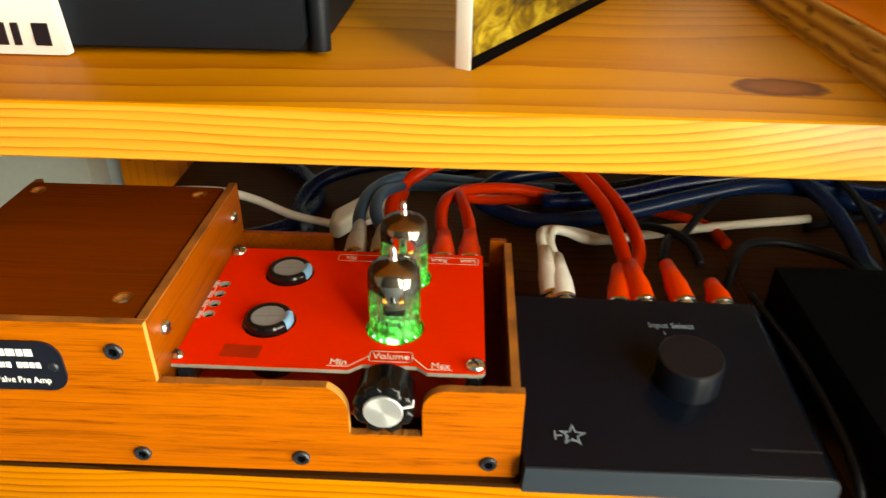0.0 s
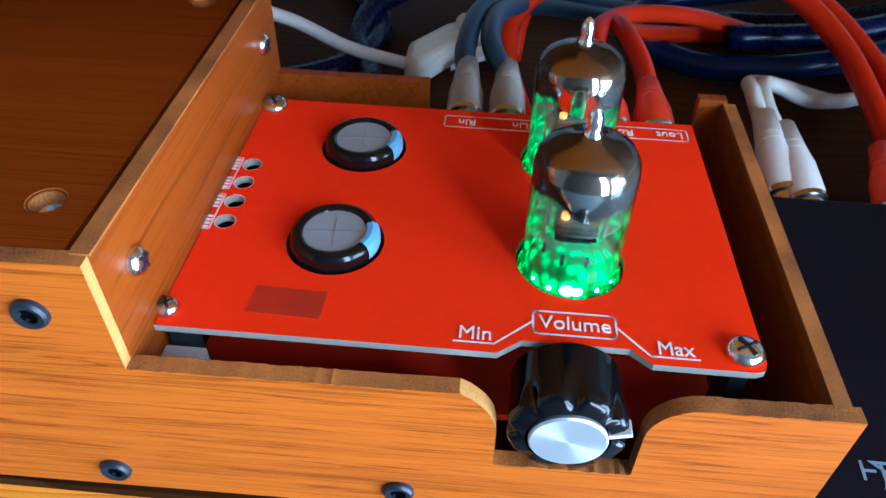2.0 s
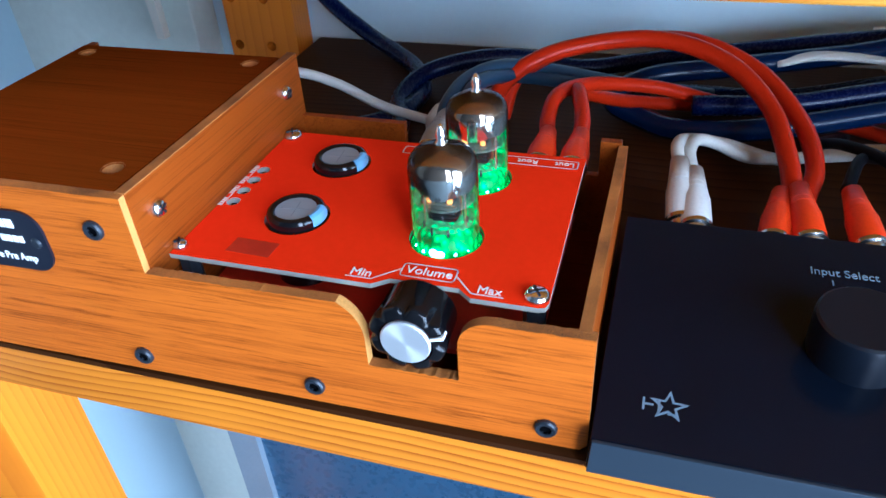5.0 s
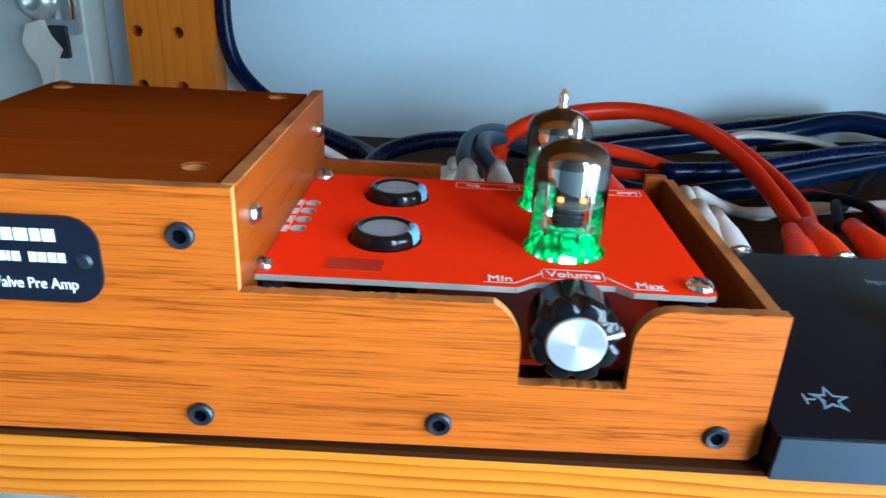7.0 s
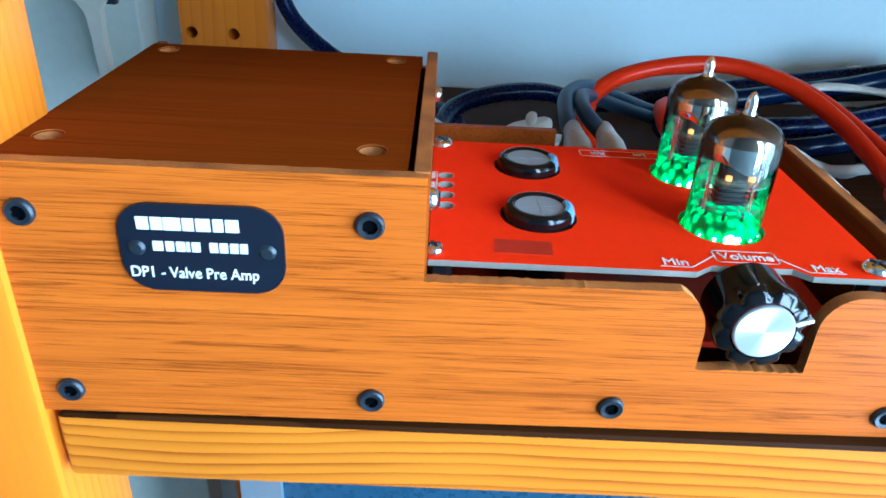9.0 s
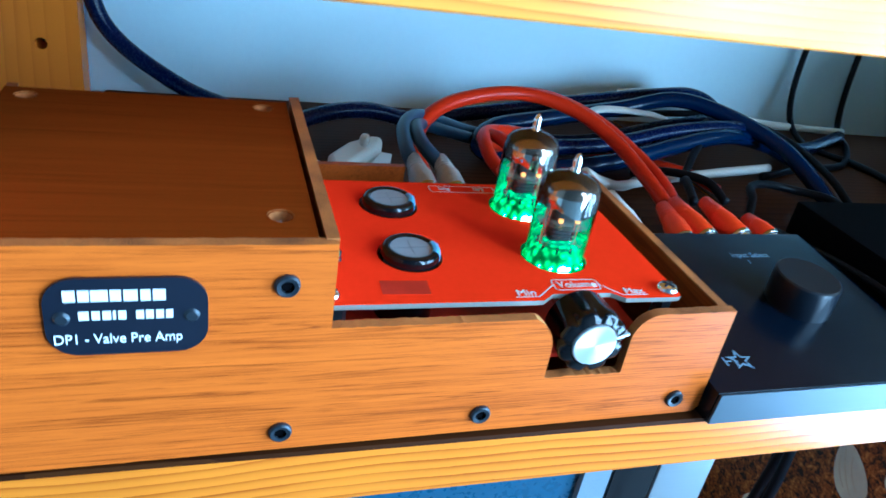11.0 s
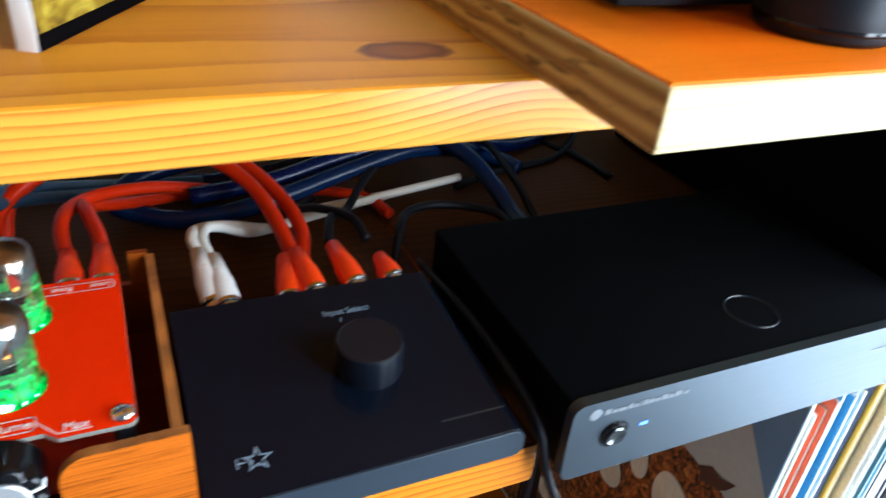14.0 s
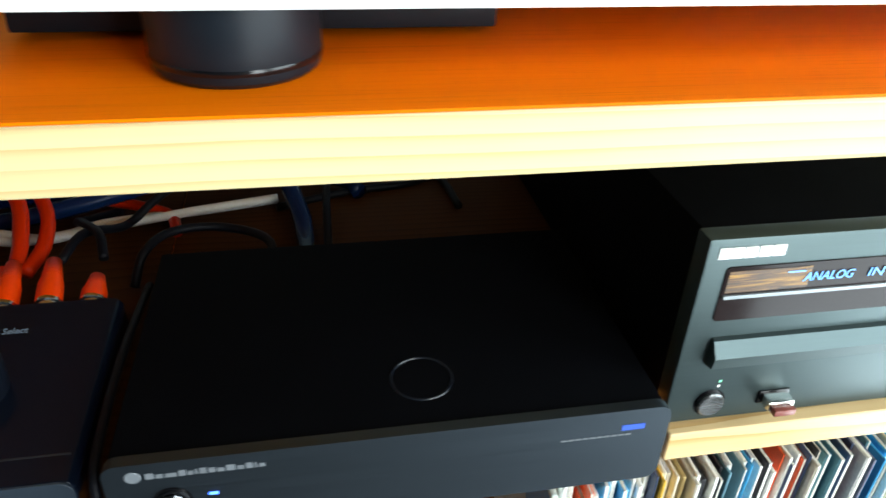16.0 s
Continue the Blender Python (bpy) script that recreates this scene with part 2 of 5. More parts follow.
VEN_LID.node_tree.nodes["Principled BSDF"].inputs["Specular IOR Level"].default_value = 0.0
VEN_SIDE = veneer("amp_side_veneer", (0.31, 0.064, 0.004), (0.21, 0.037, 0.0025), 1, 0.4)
LIT_RAW = plain("lit_raw_edge", (0.62, 0.28, 0.06), 0.7, vary=0.4, grain=500, bump=0.2)
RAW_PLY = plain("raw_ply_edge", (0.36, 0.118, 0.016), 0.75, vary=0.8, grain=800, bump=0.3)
PCB = plain("red_solder_mask", (0.94, 0.030, 0.0002), 0.45, vary=0.04, grain=120, bump=0.02, spec=0.0)
PCB_EDGE = plain("board_core", (0.36, 0.33, 0.27), 0.6, vary=0.1)
PCB_DARK = plain("red_pcb_below", (0.62, 0.020, 0.003), 0.4, vary=0.1)
SILK = plain("white_silkscreen", (0.85, 0.80, 0.72), 0.6, vary=0.05)
PATCH = plain("dull_red_patch", (0.50, 0.020, 0.004), 0.5, vary=0.25, grain=900)
BLACK_GLOSS = plain("black_gloss_plastic", (0.004, 0.004, 0.005), 0.14, vary=0.1, bump=0.01, spec=0.4)
BLACK_MATT = plain("black_satin_paint", (0.0016, 0.0018, 0.0026), 0.7, vary=0.2, grain=500, bump=0.1, spec=0.03)
HUB_BLACK = plain("dark_grey_enamel", (0.0024, 0.0048, 0.0110), 0.22, vary=0.15, grain=700, bump=0.04, spec=0.24)
# Lighter than the case: window light on the front face put into colour.
HUB_FACE = brushed("lit_hub_face", (0.034, 0.048, 0.066), 0, 0.40, 0.35)
RUBBER = plain("black_rubber", (0.02, 0.02, 0.02), 0.75, vary=0.2)
STEEL = plain("bright_steel", (0.78, 0.76, 0.72), 0.22, 1.0, vary=0.06, bump=0.02)
BLACK_STEEL = plain("blackened_steel", (0.022, 0.027, 0.035), 0.35, 0.3, vary=0.2, bump=0.05)
CHROME = plain("getter_mirror", (0.92, 0.90, 0.88), 0.06, 0.97, vary=0.12, grain=60, bump=0.0)
BROWN_MIRROR = plain("brown_getter_flash", (0.36, 0.26, 0.20), 0.10, 0.85, vary=0.3, grain=60, bump=0.0)
ALU = spun("turned_aluminium", (0.86, 0.86, 0.86))
CAP_TOP = brushed("capacitor_top", (0.36, 0.40, 0.43), 0, 0.45, 0.3)
BLUE_BAND = plain("pale_blue_stripe", (0.17, 0.40, 0.62), 0.3, vary=0.05)
GLASS = thin_glass("valve_glass", (0.97, 1, 0.98), 0.10)
MICA = plain("mica", (0.62, 0.78, 0.64), 0.3, vary=0.1)
MICA.node_tree.nodes["Principled BSDF"].inputs["Alpha"].default_value = 0.20

PLATE_GREY = plain("grey_anode", (0.02, 0.022, 0.022), 0.4, 0.5, vary=0.2)
HEATER = glow("orange_heater", (1.0, 0.34, 0.06), 2.2)


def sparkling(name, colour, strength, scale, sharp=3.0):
    """Green emission in bright cells, imitating light broken up by moulded glass."""
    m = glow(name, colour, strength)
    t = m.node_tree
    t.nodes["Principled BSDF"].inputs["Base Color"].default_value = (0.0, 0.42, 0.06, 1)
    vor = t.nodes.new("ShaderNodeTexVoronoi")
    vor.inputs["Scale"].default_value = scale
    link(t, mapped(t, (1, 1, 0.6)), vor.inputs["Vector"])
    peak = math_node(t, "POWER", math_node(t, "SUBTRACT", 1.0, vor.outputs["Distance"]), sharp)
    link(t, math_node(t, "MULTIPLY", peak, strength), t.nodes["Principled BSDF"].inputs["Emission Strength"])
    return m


LED = sparkling("green_led", (0.0, 1.0, 0.12), 4.6, 900.0, 5.0)
# The foot is plain glass; its emission stands in for LED light passing through.
GLOW_GLASS = sparkling("glowing_glass_foot", (0.0, 1.0, 0.18), 4.0, 520.0, 3.0)
HOT_SPOT = glow("led_core", (0.45, 1.0, 0.80), 7.0)
KNOB_BLACK = plain("satin_black_knob", (0.004, 0.006, 0.011), 0.30, vary=0.15, grain=700, bump=0.05, spec=0.4)
DIM_PRINT = plain("dim_silver_print", (0.15, 0.165, 0.18), 0.5, vary=0.1)
SOCKET = plain("pale_socket", (0.40, 0.46, 0.38), 0.35, vary=0.1)
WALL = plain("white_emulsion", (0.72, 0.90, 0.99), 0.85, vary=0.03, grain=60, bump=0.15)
# Surfaces of an added, unseen enclosure, toned to set bounce and reflections.
ROOM = plain("dark_surround", (0.13, 0.135, 0.14), 0.9, vary=0.03, grain=10)
LEFT_WALL = plain("pale_bounce_wall", (0.28, 0.28, 0.27), 0.9, vary=0.03, grain=10)
SURROUND_FLOOR = plain("dark_surround_floor", (0.075, 0.075, 0.072), 0.9, vary=0.2, grain=40)
BLUE_CABLE = plain("dark_blue_cable", (0.0010, 0.006, 0.042), 0.27, vary=0.15, bump=0.02, spec=0.2)
TEAL_CABLE = plain("teal_cable", (0.0012, 0.011, 0.046), 0.25, vary=0.15, bump=0.02, spec=0.25)
RED_CABLE = plain("red_cable", (0.50, 0.019, 0.001), 0.3, vary=0.12, bump=0.02, spec=0.16)
WHITE_CABLE = plain("white_cable", (0.66, 0.64, 0.58), 0.45, vary=0.12, bump=0.05)
GREY_CABLE = plain("grey_cable", (0.014, 0.040, 0.075), 0.4, vary=0.15)
BLACK_CABLE = plain("black_cable", (0.003, 0.0035, 0.006), 0.5, vary=0.1, spec=0.14)
RED_PLUG = plain("orange_red_plug", (0.90, 0.055, 0.002), 0.36, vary=0.12, spec=0.14)
WHITE_PLUG = plain("white_plug", (0.75, 0.74, 0.70), 0.4, vary=0.1)
CLEAR_PLUG = plain("clear_grey_plug", (0.40, 0.38, 0.34), 0.3, vary=0.2)
ALU_GREY = brushed("grey_aluminium", (0.062, 0.078, 0.094), 0, 0.48, 1.0)
PLAYER_GREY = brushed("player_aluminium", (0.062, 0.088, 0.090), 0, 0.38, 0.72)
SILVER = brushed("silver_plastic", (0.27, 0.30, 0.32), 0, 0.4, 0.4)
DISPLAY = plain("brown_display_glass", (0.018, 0.012, 0.012), 0.1, vary=0.15, bump=0.0)
DISPLAY.node_tree.nodes["Principled BSDF"].inputs["Specular IOR Level"].default_value = 0.12
DISPLAY_TEXT = glow("display_digits", (0.16, 0.48, 1.0), 1.1)
BLUE_LED = glow("blue_led", (0.06, 0.2, 1.0), 8.0)
LABEL_BLACK = plain("black_label", (0.006, 0.008, 0.016), 0.35, vary=0.15)
LABEL_WHITE = plain("label_print", (0.88, 0.88, 0.86), 0.5, vary=0.03)
GREY_PRINT = plain("grey_print", (0.19, 0.26, 0.33), 0.5, vary=0.05)
WHITE_PLINTH = plain("white_lacquer", (0.82, 0.82, 0.80), 0.25, vary=0.03, bump=0.01)
TT_GREY = plain("blue_grey_plastic", (0.0060, 0.0100, 0.0150), 0.45, vary=0.15, spec=0.25)
SPEAKER_BLACK = plain("speaker_black", (0.005, 0.008, 0.013), 0.6, vary=0.2, grain=400, spec=0.2)
CREAM = plain("cream_paint", (0.72, 0.68, 0.58), 0.5, vary=0.08)
PANEL_PAINT = plain("grey_green_paint", (0.60, 0.64, 0.58), 0.6, vary=0.10, grain=40)


# ---- building helpers ----
def part(name, bm, material, parent=None, label="", smooth=False):
    me = bpy.data.meshes.new(name)
    bm.normal_update()
    bm.to_mesh(me)
    bm.free()
    for mm in material if isinstance(material, (list, tuple)) else (material,):
        me.materials.append(mm)
    me.shade_smooth()
    if not smooth:
        me.set_sharp_from_angle(angle=radians(32))
    ob = new(name, me)
    if parent:
        ob.parent = parent
    if label:
        ob["label"] = label
    return ob


def thing(name, label, category, group="", kind="", at=(0, 0, 0)):
    ob = tagged(new(name), label, category, group, kind)
    ob.empty_display_size = 0.01
    ob.location = at
    return ob


def add_box(bm, x0, x1, y0, y1, z0, z1, bevel=0.0, segs=2, index=0):
    made = bmesh.ops.create_cube(bm, size=1.0, matrix=Matrix.Translation(((x0 + x1) / 2, (y0 + y1) / 2, (z0 + z1) / 2)) @ Matrix.Diagonal((x1 - x0, y1 - y0, z1 - z0, 1)))
    vs = made["verts"]
    fs = {f for v in vs for f in v.link_faces}
    for f in fs:
        f.material_index = index
    if bevel:
        bmesh.ops.bevel(bm, geom=list({e for v in vs for e in v.link_edges}), offset=bevel, segments=segs, profile=0.6, affect="EDGES")
    return vs


def box(x0, x1, y0, y1, z0, z1, bevel=0.0, segs=2):
    bm = bmesh.new()
    add_box(bm, x0, x1, y0, y1, z0, z1, bevel, segs)
    return bm


def lathe(profile, segs=32, matrix=None, bm=None, index=0):
    """A turned body round z from (radius, height) pairs."""
    bm = bm or bmesh.new()
    rings = []
    for r, z in profile:
        if r < 1e-6:
            rings.append([bm.verts.new((0, 0, z))])
        else:
            rings.append([bm.verts.new((r * math.cos(2 * math.pi * k / segs), r * math.sin(2 * math.pi * k / segs), z)) for k in range(segs)])
    for a, b in zip(rings, rings[1:]):
        for k in range(segs):
            n = (k + 1) % segs
            if len(a) == 1 and len(b) == 1:
                continue
            f = bm.faces.new([a[0], b[n], b[k]] if len(a) == 1 else [a[k], a[n], b[0]] if len(b) == 1 else [a[k], a[n], b[n], b[k]])
            f.material_index = index
    if matrix:
        bmesh.ops.transform(bm, matrix=matrix, verts=[v for r in rings for v in r])
    return bm


def prism(outline, lo, hi, axis="z", holes=()):
    """A plate from a 2D outline with holes, between lo and hi along an axis (x: (y, z), y: (x, z), z: (x, y))."""
    bm = bmesh.new()

    def put(u, v, w):
        return (w, u, v) if axis == "x" else (u, w, v) if axis == "y" else (u, v, w)

    edges = []
    for loop in (outline, *holes):
        vs = [bm.verts.new(put(u, v, lo)) for u, v in loop]
        edges += [bm.edges.new((vs[k], vs[(k + 1) % len(vs)])) for k in range(len(vs))]
    bmesh.ops.triangle_fill(bm, edges=edges, use_beauty=True, use_dissolve=False)
    faces = list(bm.faces)
    res = bmesh.ops.extrude_face_region(bm, geom=faces)
    d = Vector(put(0, 0, hi - lo))
    bmesh.ops.translate(bm, vec=d, verts=[v for v in res["geom"] if isinstance(v, bmesh.types.BMVert)])
    bmesh.ops.recalc_face_normals(bm, faces=list(bm.faces))
    return bm


def round_rect(x0, x1, y0, y1, r, n=5):
    out = []
    for cx, cy, a in ((x1 - r, y1 - r, 0), (x0 + r, y1 - r, 90), (x0 + r, y0 + r, 180), (x1 - r, y0 + r, 270)):
        for k in range(n + 1):
            w = radians(a + 90 * k / n)
            out.append((cx + r * math.cos(w), cy + r * math.sin(w)))
    return out


def circle(x, y, r, n=28):
    return [(x + r * math.cos(2 * math.pi * k / n), y + r * math.sin(2 * math.pi * k / n)) for k in range(n)]


def spline(points, steps=8):
    p = [Vector(q) for q in points]
    p = [p[0] * 2 - p[1]] + p + [p[-1] * 2 - p[-2]]
    out = []
    for k in range(1, len(p) - 2):
        for s in range(steps):
            u = s / steps
            a, b, c, d = p[k - 1], p[k], p[k + 1], p[k + 2]
            out.append(0.5 * (2 * b + (c - a) * u + (2 * a - 5 * b + 4 * c - d) * u * u + (3 * b - a - 3 * c + d) * u ** 3))
    out.append(p[-2])
    return out


def sweep(points, radius, segs=10, steps=8, flat=1.0):
    """A round (or flattened) cord along a smooth line through the points."""
    bm = bmesh.new()
    path = spline(points, steps)
    rings = []
    side = None
    for k, q in enumerate(path):
        d = (path[min(k + 1, len(path) - 1)] - path[max(k - 1, 0)]).normalized()
        side = d.cross(Vector((0, 0, 1))) if side is None else side - d * side.dot(d)
        if side.length < 1e-4:
            side = d.cross(Vector((1, 0, 0)))
        side.normalize()
        up = side.cross(d)
        rings.append([bm.verts.new(q + radius * (math.cos(2 * math.pi * j / segs) * side + flat * math.sin(2 * math.pi * j / segs) * up)) for j in range(segs)])
    for a, b in zip(rings, rings[1:]):
        for j in range(segs):
            bm.faces.new((a[j], a[(j + 1) % segs], b[(j + 1) % segs], b[j]))
    bm.faces.new(rings[0][::-1])
    bm.faces.new(rings[-1])
    bmesh.ops.recalc_face_normals(bm, faces=list(bm.faces))
    return bm


def words(name, text, size, matrix, material, parent, thick=0.0001, width=0.0):
    """Lettering in the built-in font; width stretches the line to that length, centred on the pose."""
    cu = bpy.data.curves.new(name, "FONT")
    cu.body, cu.size, cu.extrude, cu.align_x, cu.align_y = text, size, thick, "CENTER", "CENTER"
    tmp = new("lettering", cu)
    me = bpy.data.meshes.new_from_object(tmp.evaluated_get(bpy.context.evaluated_depsgraph_get()))
    bpy.data.objects.remove(tmp)
    bpy.data.curves.remove(cu)
    xs = [v.co.x for v in me.vertices]
    s = width / (max(xs) - min(xs)) if width else 1.0
    me.transform(matrix @ Matrix.Diagonal((s, 1, 1, 1)))
    me.materials.clear()
    me.materials.append(material)
    ob = new(name, me)
    ob.parent = parent
    return ob


def stroke(name, pts, w, z, material, parent, closed=False):
    """A thin printed line on a level surface."""
    bm = bmesh.new()
    q = [Vector((x, y)) for x, y in pts]
    for a, b in zip(q, q[1:] + (q[:1] if closed else [])):
        d = (b - a).normalized() * w / 2
        n = Vector((-d.y, d.x))
        bm.faces.new([bm.verts.new((*c, z)) for c in (a - d + n, a - d - n, b + d - n, b + d + n)])
    return part(name, bm, material, parent)


# ---- setting ----
def slab(name, dims, material, label, category, bevel=0.0, segs=3):
    return tagged(part(name, box(*dims, bevel, segs), material, smooth=False), label, category, kind="structure")


RX0, RX1, RZ0, RZ1 = -1.2, SIDE_X, -0.85, 1.75
BACK_Y = 0.292
slab("wall_back", (RX0 - 0.1, RX1 + 0.1, BACK_Y, BACK_Y + 0.1, RZ0, RZ1), WALL, "pale blue-white painted plaster wall behind the shelves", "wall")
# Other walls, floor and ceiling are added out of view to shape light.
slab("wall_left", (RX0 - 0.1, RX0, FRONT_Y - 0.1, BACK_Y, RZ0, RZ1), LEFT_WALL, "added unseen left wall, pale to bounce light back", "wall")
tagged(part("wall_right", prism([(FRONT_Y - 0.1, RZ0), (BACK_Y, RZ0), (BACK_Y, RZ1), (FRONT_Y - 0.1, RZ1)], RX1, RX1 + 0.1, "x",
       [[(SIDE_Y0, RZ0 + 0.02), (SIDE_Y0, SIDE_Z1), (SIDE_Y1, SIDE_Z1), (SIDE_Y1, RZ0 + 0.02)]]), ROOM), "added unseen right wall with an opening for the side light", "wall", kind="structure")
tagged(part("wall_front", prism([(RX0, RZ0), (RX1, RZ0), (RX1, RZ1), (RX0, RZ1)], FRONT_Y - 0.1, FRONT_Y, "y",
       [[(WIN_X0, WIN_Z0), (WIN_X0, WIN_Z1), (WIN_X1, WIN_Z1), (WIN_X1, WIN_Z0)]]), ROOM), "added unseen dark front wall with a window opening", "wall", kind="structure")
slab("floor", (RX0 - 0.1, RX1 + 0.1, FRONT_Y - 0.1, BACK_Y + 0.1, RZ0 - 0.1, RZ0), SURROUND_FLOOR, "added unseen floor, dark to keep low reflections down", "floor")
slab("ceiling", (RX0 - 0.1, RX1 + 0.1, FRONT_Y - 0.1, BACK_Y + 0.1, RZ1, RZ1 + 0.1), ROOM, "added unseen dark ceiling that closes off the sky", "ceiling")

# ---- the rack ----
SHELF_Z = 0.0035
UP_Z = 0.1355
slab("shelf_lower", (-0.2055, 0.1160, -0.0005, 0.286, -0.0165, SHELF_Z), PINE, "varnished orange pine shelf board, its brown top coloured darker for shade", "shelf", 0.0022)
slab("shelf_upper", (-0.2055, 0.19, 0.0095, 0.286, 0.1185, UP_Z), PINE_UP, "varnished pine upper shelf with a dark oval knot", "shelf", 0.0016)


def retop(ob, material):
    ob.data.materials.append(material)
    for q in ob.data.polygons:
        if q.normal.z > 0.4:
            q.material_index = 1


# Upward faces get their own colour; the lower top's includes shade.
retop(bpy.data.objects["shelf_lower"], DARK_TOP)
retop(bpy.data.objects["shelf_upper"], PINE_UP_TOP)
slab("shelf_beside", (0.3145, 0.60, -0.002, 0.1155, -0.0105, SHELF_Z), PALE, "pale pine shelf board under the disc player", "shelf", 0.0012)


def post(x0, x1, y0, y1):
    holes = [circle(x, 0.0604 + 0.0296 * k, 0.0031, 14) for k in range(-14, 9) for x in (x0 + 0.0060, x0 + 0.0286)]
    p = tagged(part("rack_post", prism([(x0, -0.85), (x1, -0.85), (x1, 0.34), (x0, 0.34)], y0, y1, "y", holes), PINE_POST),
               "orange pine upright post drilled with pairs of peg holes", "rack post", "rack posts")
    # Black sheet added inside the post stands in for shade in the holes.
    part("hole_backing", box(x0 + 0.002, x1 - 0.002, y1 - 0.006, y1 - 0.002, -0.8, 0.33), BLACK_MATT, p)
    return p


post(-0.2600, -0.2130, 0.27, 0.2905)
front_post = tagged(part("rack_post", box(-0.252, -0.2075, -0.002, 0.03, -0.85, 0.34, 0.002), PINE_POST), "orange pine front upright post at the end of the shelves", "rack post", "rack posts")
slab("ply_board", (0.0965, 0.62, -0.041, 0.25, UP_Z, 0.1505), PLY_EDGE, "thick banded plywood board bridging the shelves, its front edge coloured pale for glare", "board", 0.0012)
ply = bpy.data.objects["ply_board"]
ply.data.materials.append(PLY_END)
for poly in ply.data.polygons:
    if poly.normal.x < -0.5:
        poly.material_index = 1
tagged(part("veneer_sheet", box(0.0972, 0.6195, -0.0402, 0.2495, 0.1505, 0.1512), PLY_TOP), "red-orange veneered surface on the plywood board", "veneer", kind="structure")
slab("bearer_batten", (0.1175, 0.3135, 0.035, 0.10, -0.030, -0.009), PINE_POST, "plain batten that carries the amplifier between two shelves", "batten")
slab("wall_panel", (-0.42, -0.2785, 0.262, 0.288, -0.85, 0.34), PANEL_PAINT, "cream painted panel beside the rack post", "panel", 0.002)

# ---- valve pre-amplifier ----
AMP_Z = SHELF_Z + 0.001
LOW, HIGH = 0.0432, 0.0668
BZ = 0.0428
amp = thing("valve_preamplifier", "mahogany-veneered valve pre-amplifier with open red circuit board", "amplifier")
AX0, AX1, STEP = -0.2085, 0.0, -0.1205


def arc(cx, cz, r, a0, a1, n=7):
    return [(cx + r * math.cos(radians(a0 + (a1 - a0) * k / n)), cz + r * math.sin(radians(a0 + (a1 - a0) * k / n))) for k in range(n + 1)]


NL, NR, NB = -0.0583, -0.0335, 0.0228
saw_rng = random.Random(5)


def sawn(a, b, step=0.0011, rough=0.00022):
    """Points between two corners of a sawn edge that frays a little up and down."""
    n = int(abs(b[0] - a[0]) / step)
    return [(a[0] + (b[0] - a[0]) * k / n, a[1] + (b[1] - a[1]) * k / n + saw_rng.uniform(-rough, rough * 0.6)) for k in range(1, n)]


outline = ([(AX0, AMP_Z), (AX1 - 0.002, AMP_Z), (AX1, AMP_Z + 0.002), (AX1, LOW)] + sawn((AX1, LOW), (NR + 0.0085, LOW)) + [(NR + 0.0085, LOW)] + arc(NR + 0.0085, LOW - 0.0085, 0.0085, 90, 180)[1:]
           + [(NR, NB)] + sawn((NR, NB), (NL, NB), 0.0009, 0.0003) + [(NL, NB)] + arc(NL - 0.0125, LOW - 0.011, 0.0125, 0, 62) + [(NL - 0.0145, LOW)] + sawn((NL - 0.0145, LOW), (STEP, LOW)) + [(STEP, LOW), (STEP, HIGH)] + sawn((STEP, HIGH), (AX0, HIGH), 0.0024, 0.00008) + [(AX0, HIGH)])
fp = part("front_panel", prism(outline, 0.0, 0.0032, "y"), [VEN_FRONT, RAW_PLY, LIT_RAW], amp, "pale mahogany veneer with a cut-out for the knob")
SKEW = Matrix.Translation((AX0, 0, 0)) @ Matrix.Rotation(radians(0.75), 4, "Z") @ Matrix.Translation((-AX0, 0, 0))
fp.data.transform(SKEW)
# Raw edges facing the light on the right get a paler, lit copy.
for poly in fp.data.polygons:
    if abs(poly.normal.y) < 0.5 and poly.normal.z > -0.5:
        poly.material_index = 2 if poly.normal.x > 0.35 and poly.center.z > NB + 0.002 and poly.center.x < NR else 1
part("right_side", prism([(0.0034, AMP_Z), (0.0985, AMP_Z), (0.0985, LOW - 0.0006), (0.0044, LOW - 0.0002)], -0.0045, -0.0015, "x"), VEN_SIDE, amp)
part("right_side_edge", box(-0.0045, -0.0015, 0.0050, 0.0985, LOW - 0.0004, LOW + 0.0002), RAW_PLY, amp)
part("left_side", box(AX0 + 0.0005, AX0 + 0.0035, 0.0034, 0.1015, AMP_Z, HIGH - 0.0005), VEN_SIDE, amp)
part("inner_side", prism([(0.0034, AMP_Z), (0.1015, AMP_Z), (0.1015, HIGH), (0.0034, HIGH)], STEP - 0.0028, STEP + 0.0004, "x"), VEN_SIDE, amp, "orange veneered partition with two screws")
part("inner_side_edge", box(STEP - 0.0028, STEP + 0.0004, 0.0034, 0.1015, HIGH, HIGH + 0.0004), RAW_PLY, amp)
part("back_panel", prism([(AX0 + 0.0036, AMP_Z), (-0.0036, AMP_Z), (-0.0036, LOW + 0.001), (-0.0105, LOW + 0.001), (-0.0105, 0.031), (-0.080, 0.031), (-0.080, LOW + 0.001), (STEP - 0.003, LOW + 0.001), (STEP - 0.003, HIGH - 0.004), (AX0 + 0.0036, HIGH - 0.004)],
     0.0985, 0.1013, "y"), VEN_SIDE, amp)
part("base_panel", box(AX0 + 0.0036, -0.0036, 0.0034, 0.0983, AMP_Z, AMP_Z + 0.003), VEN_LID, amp)
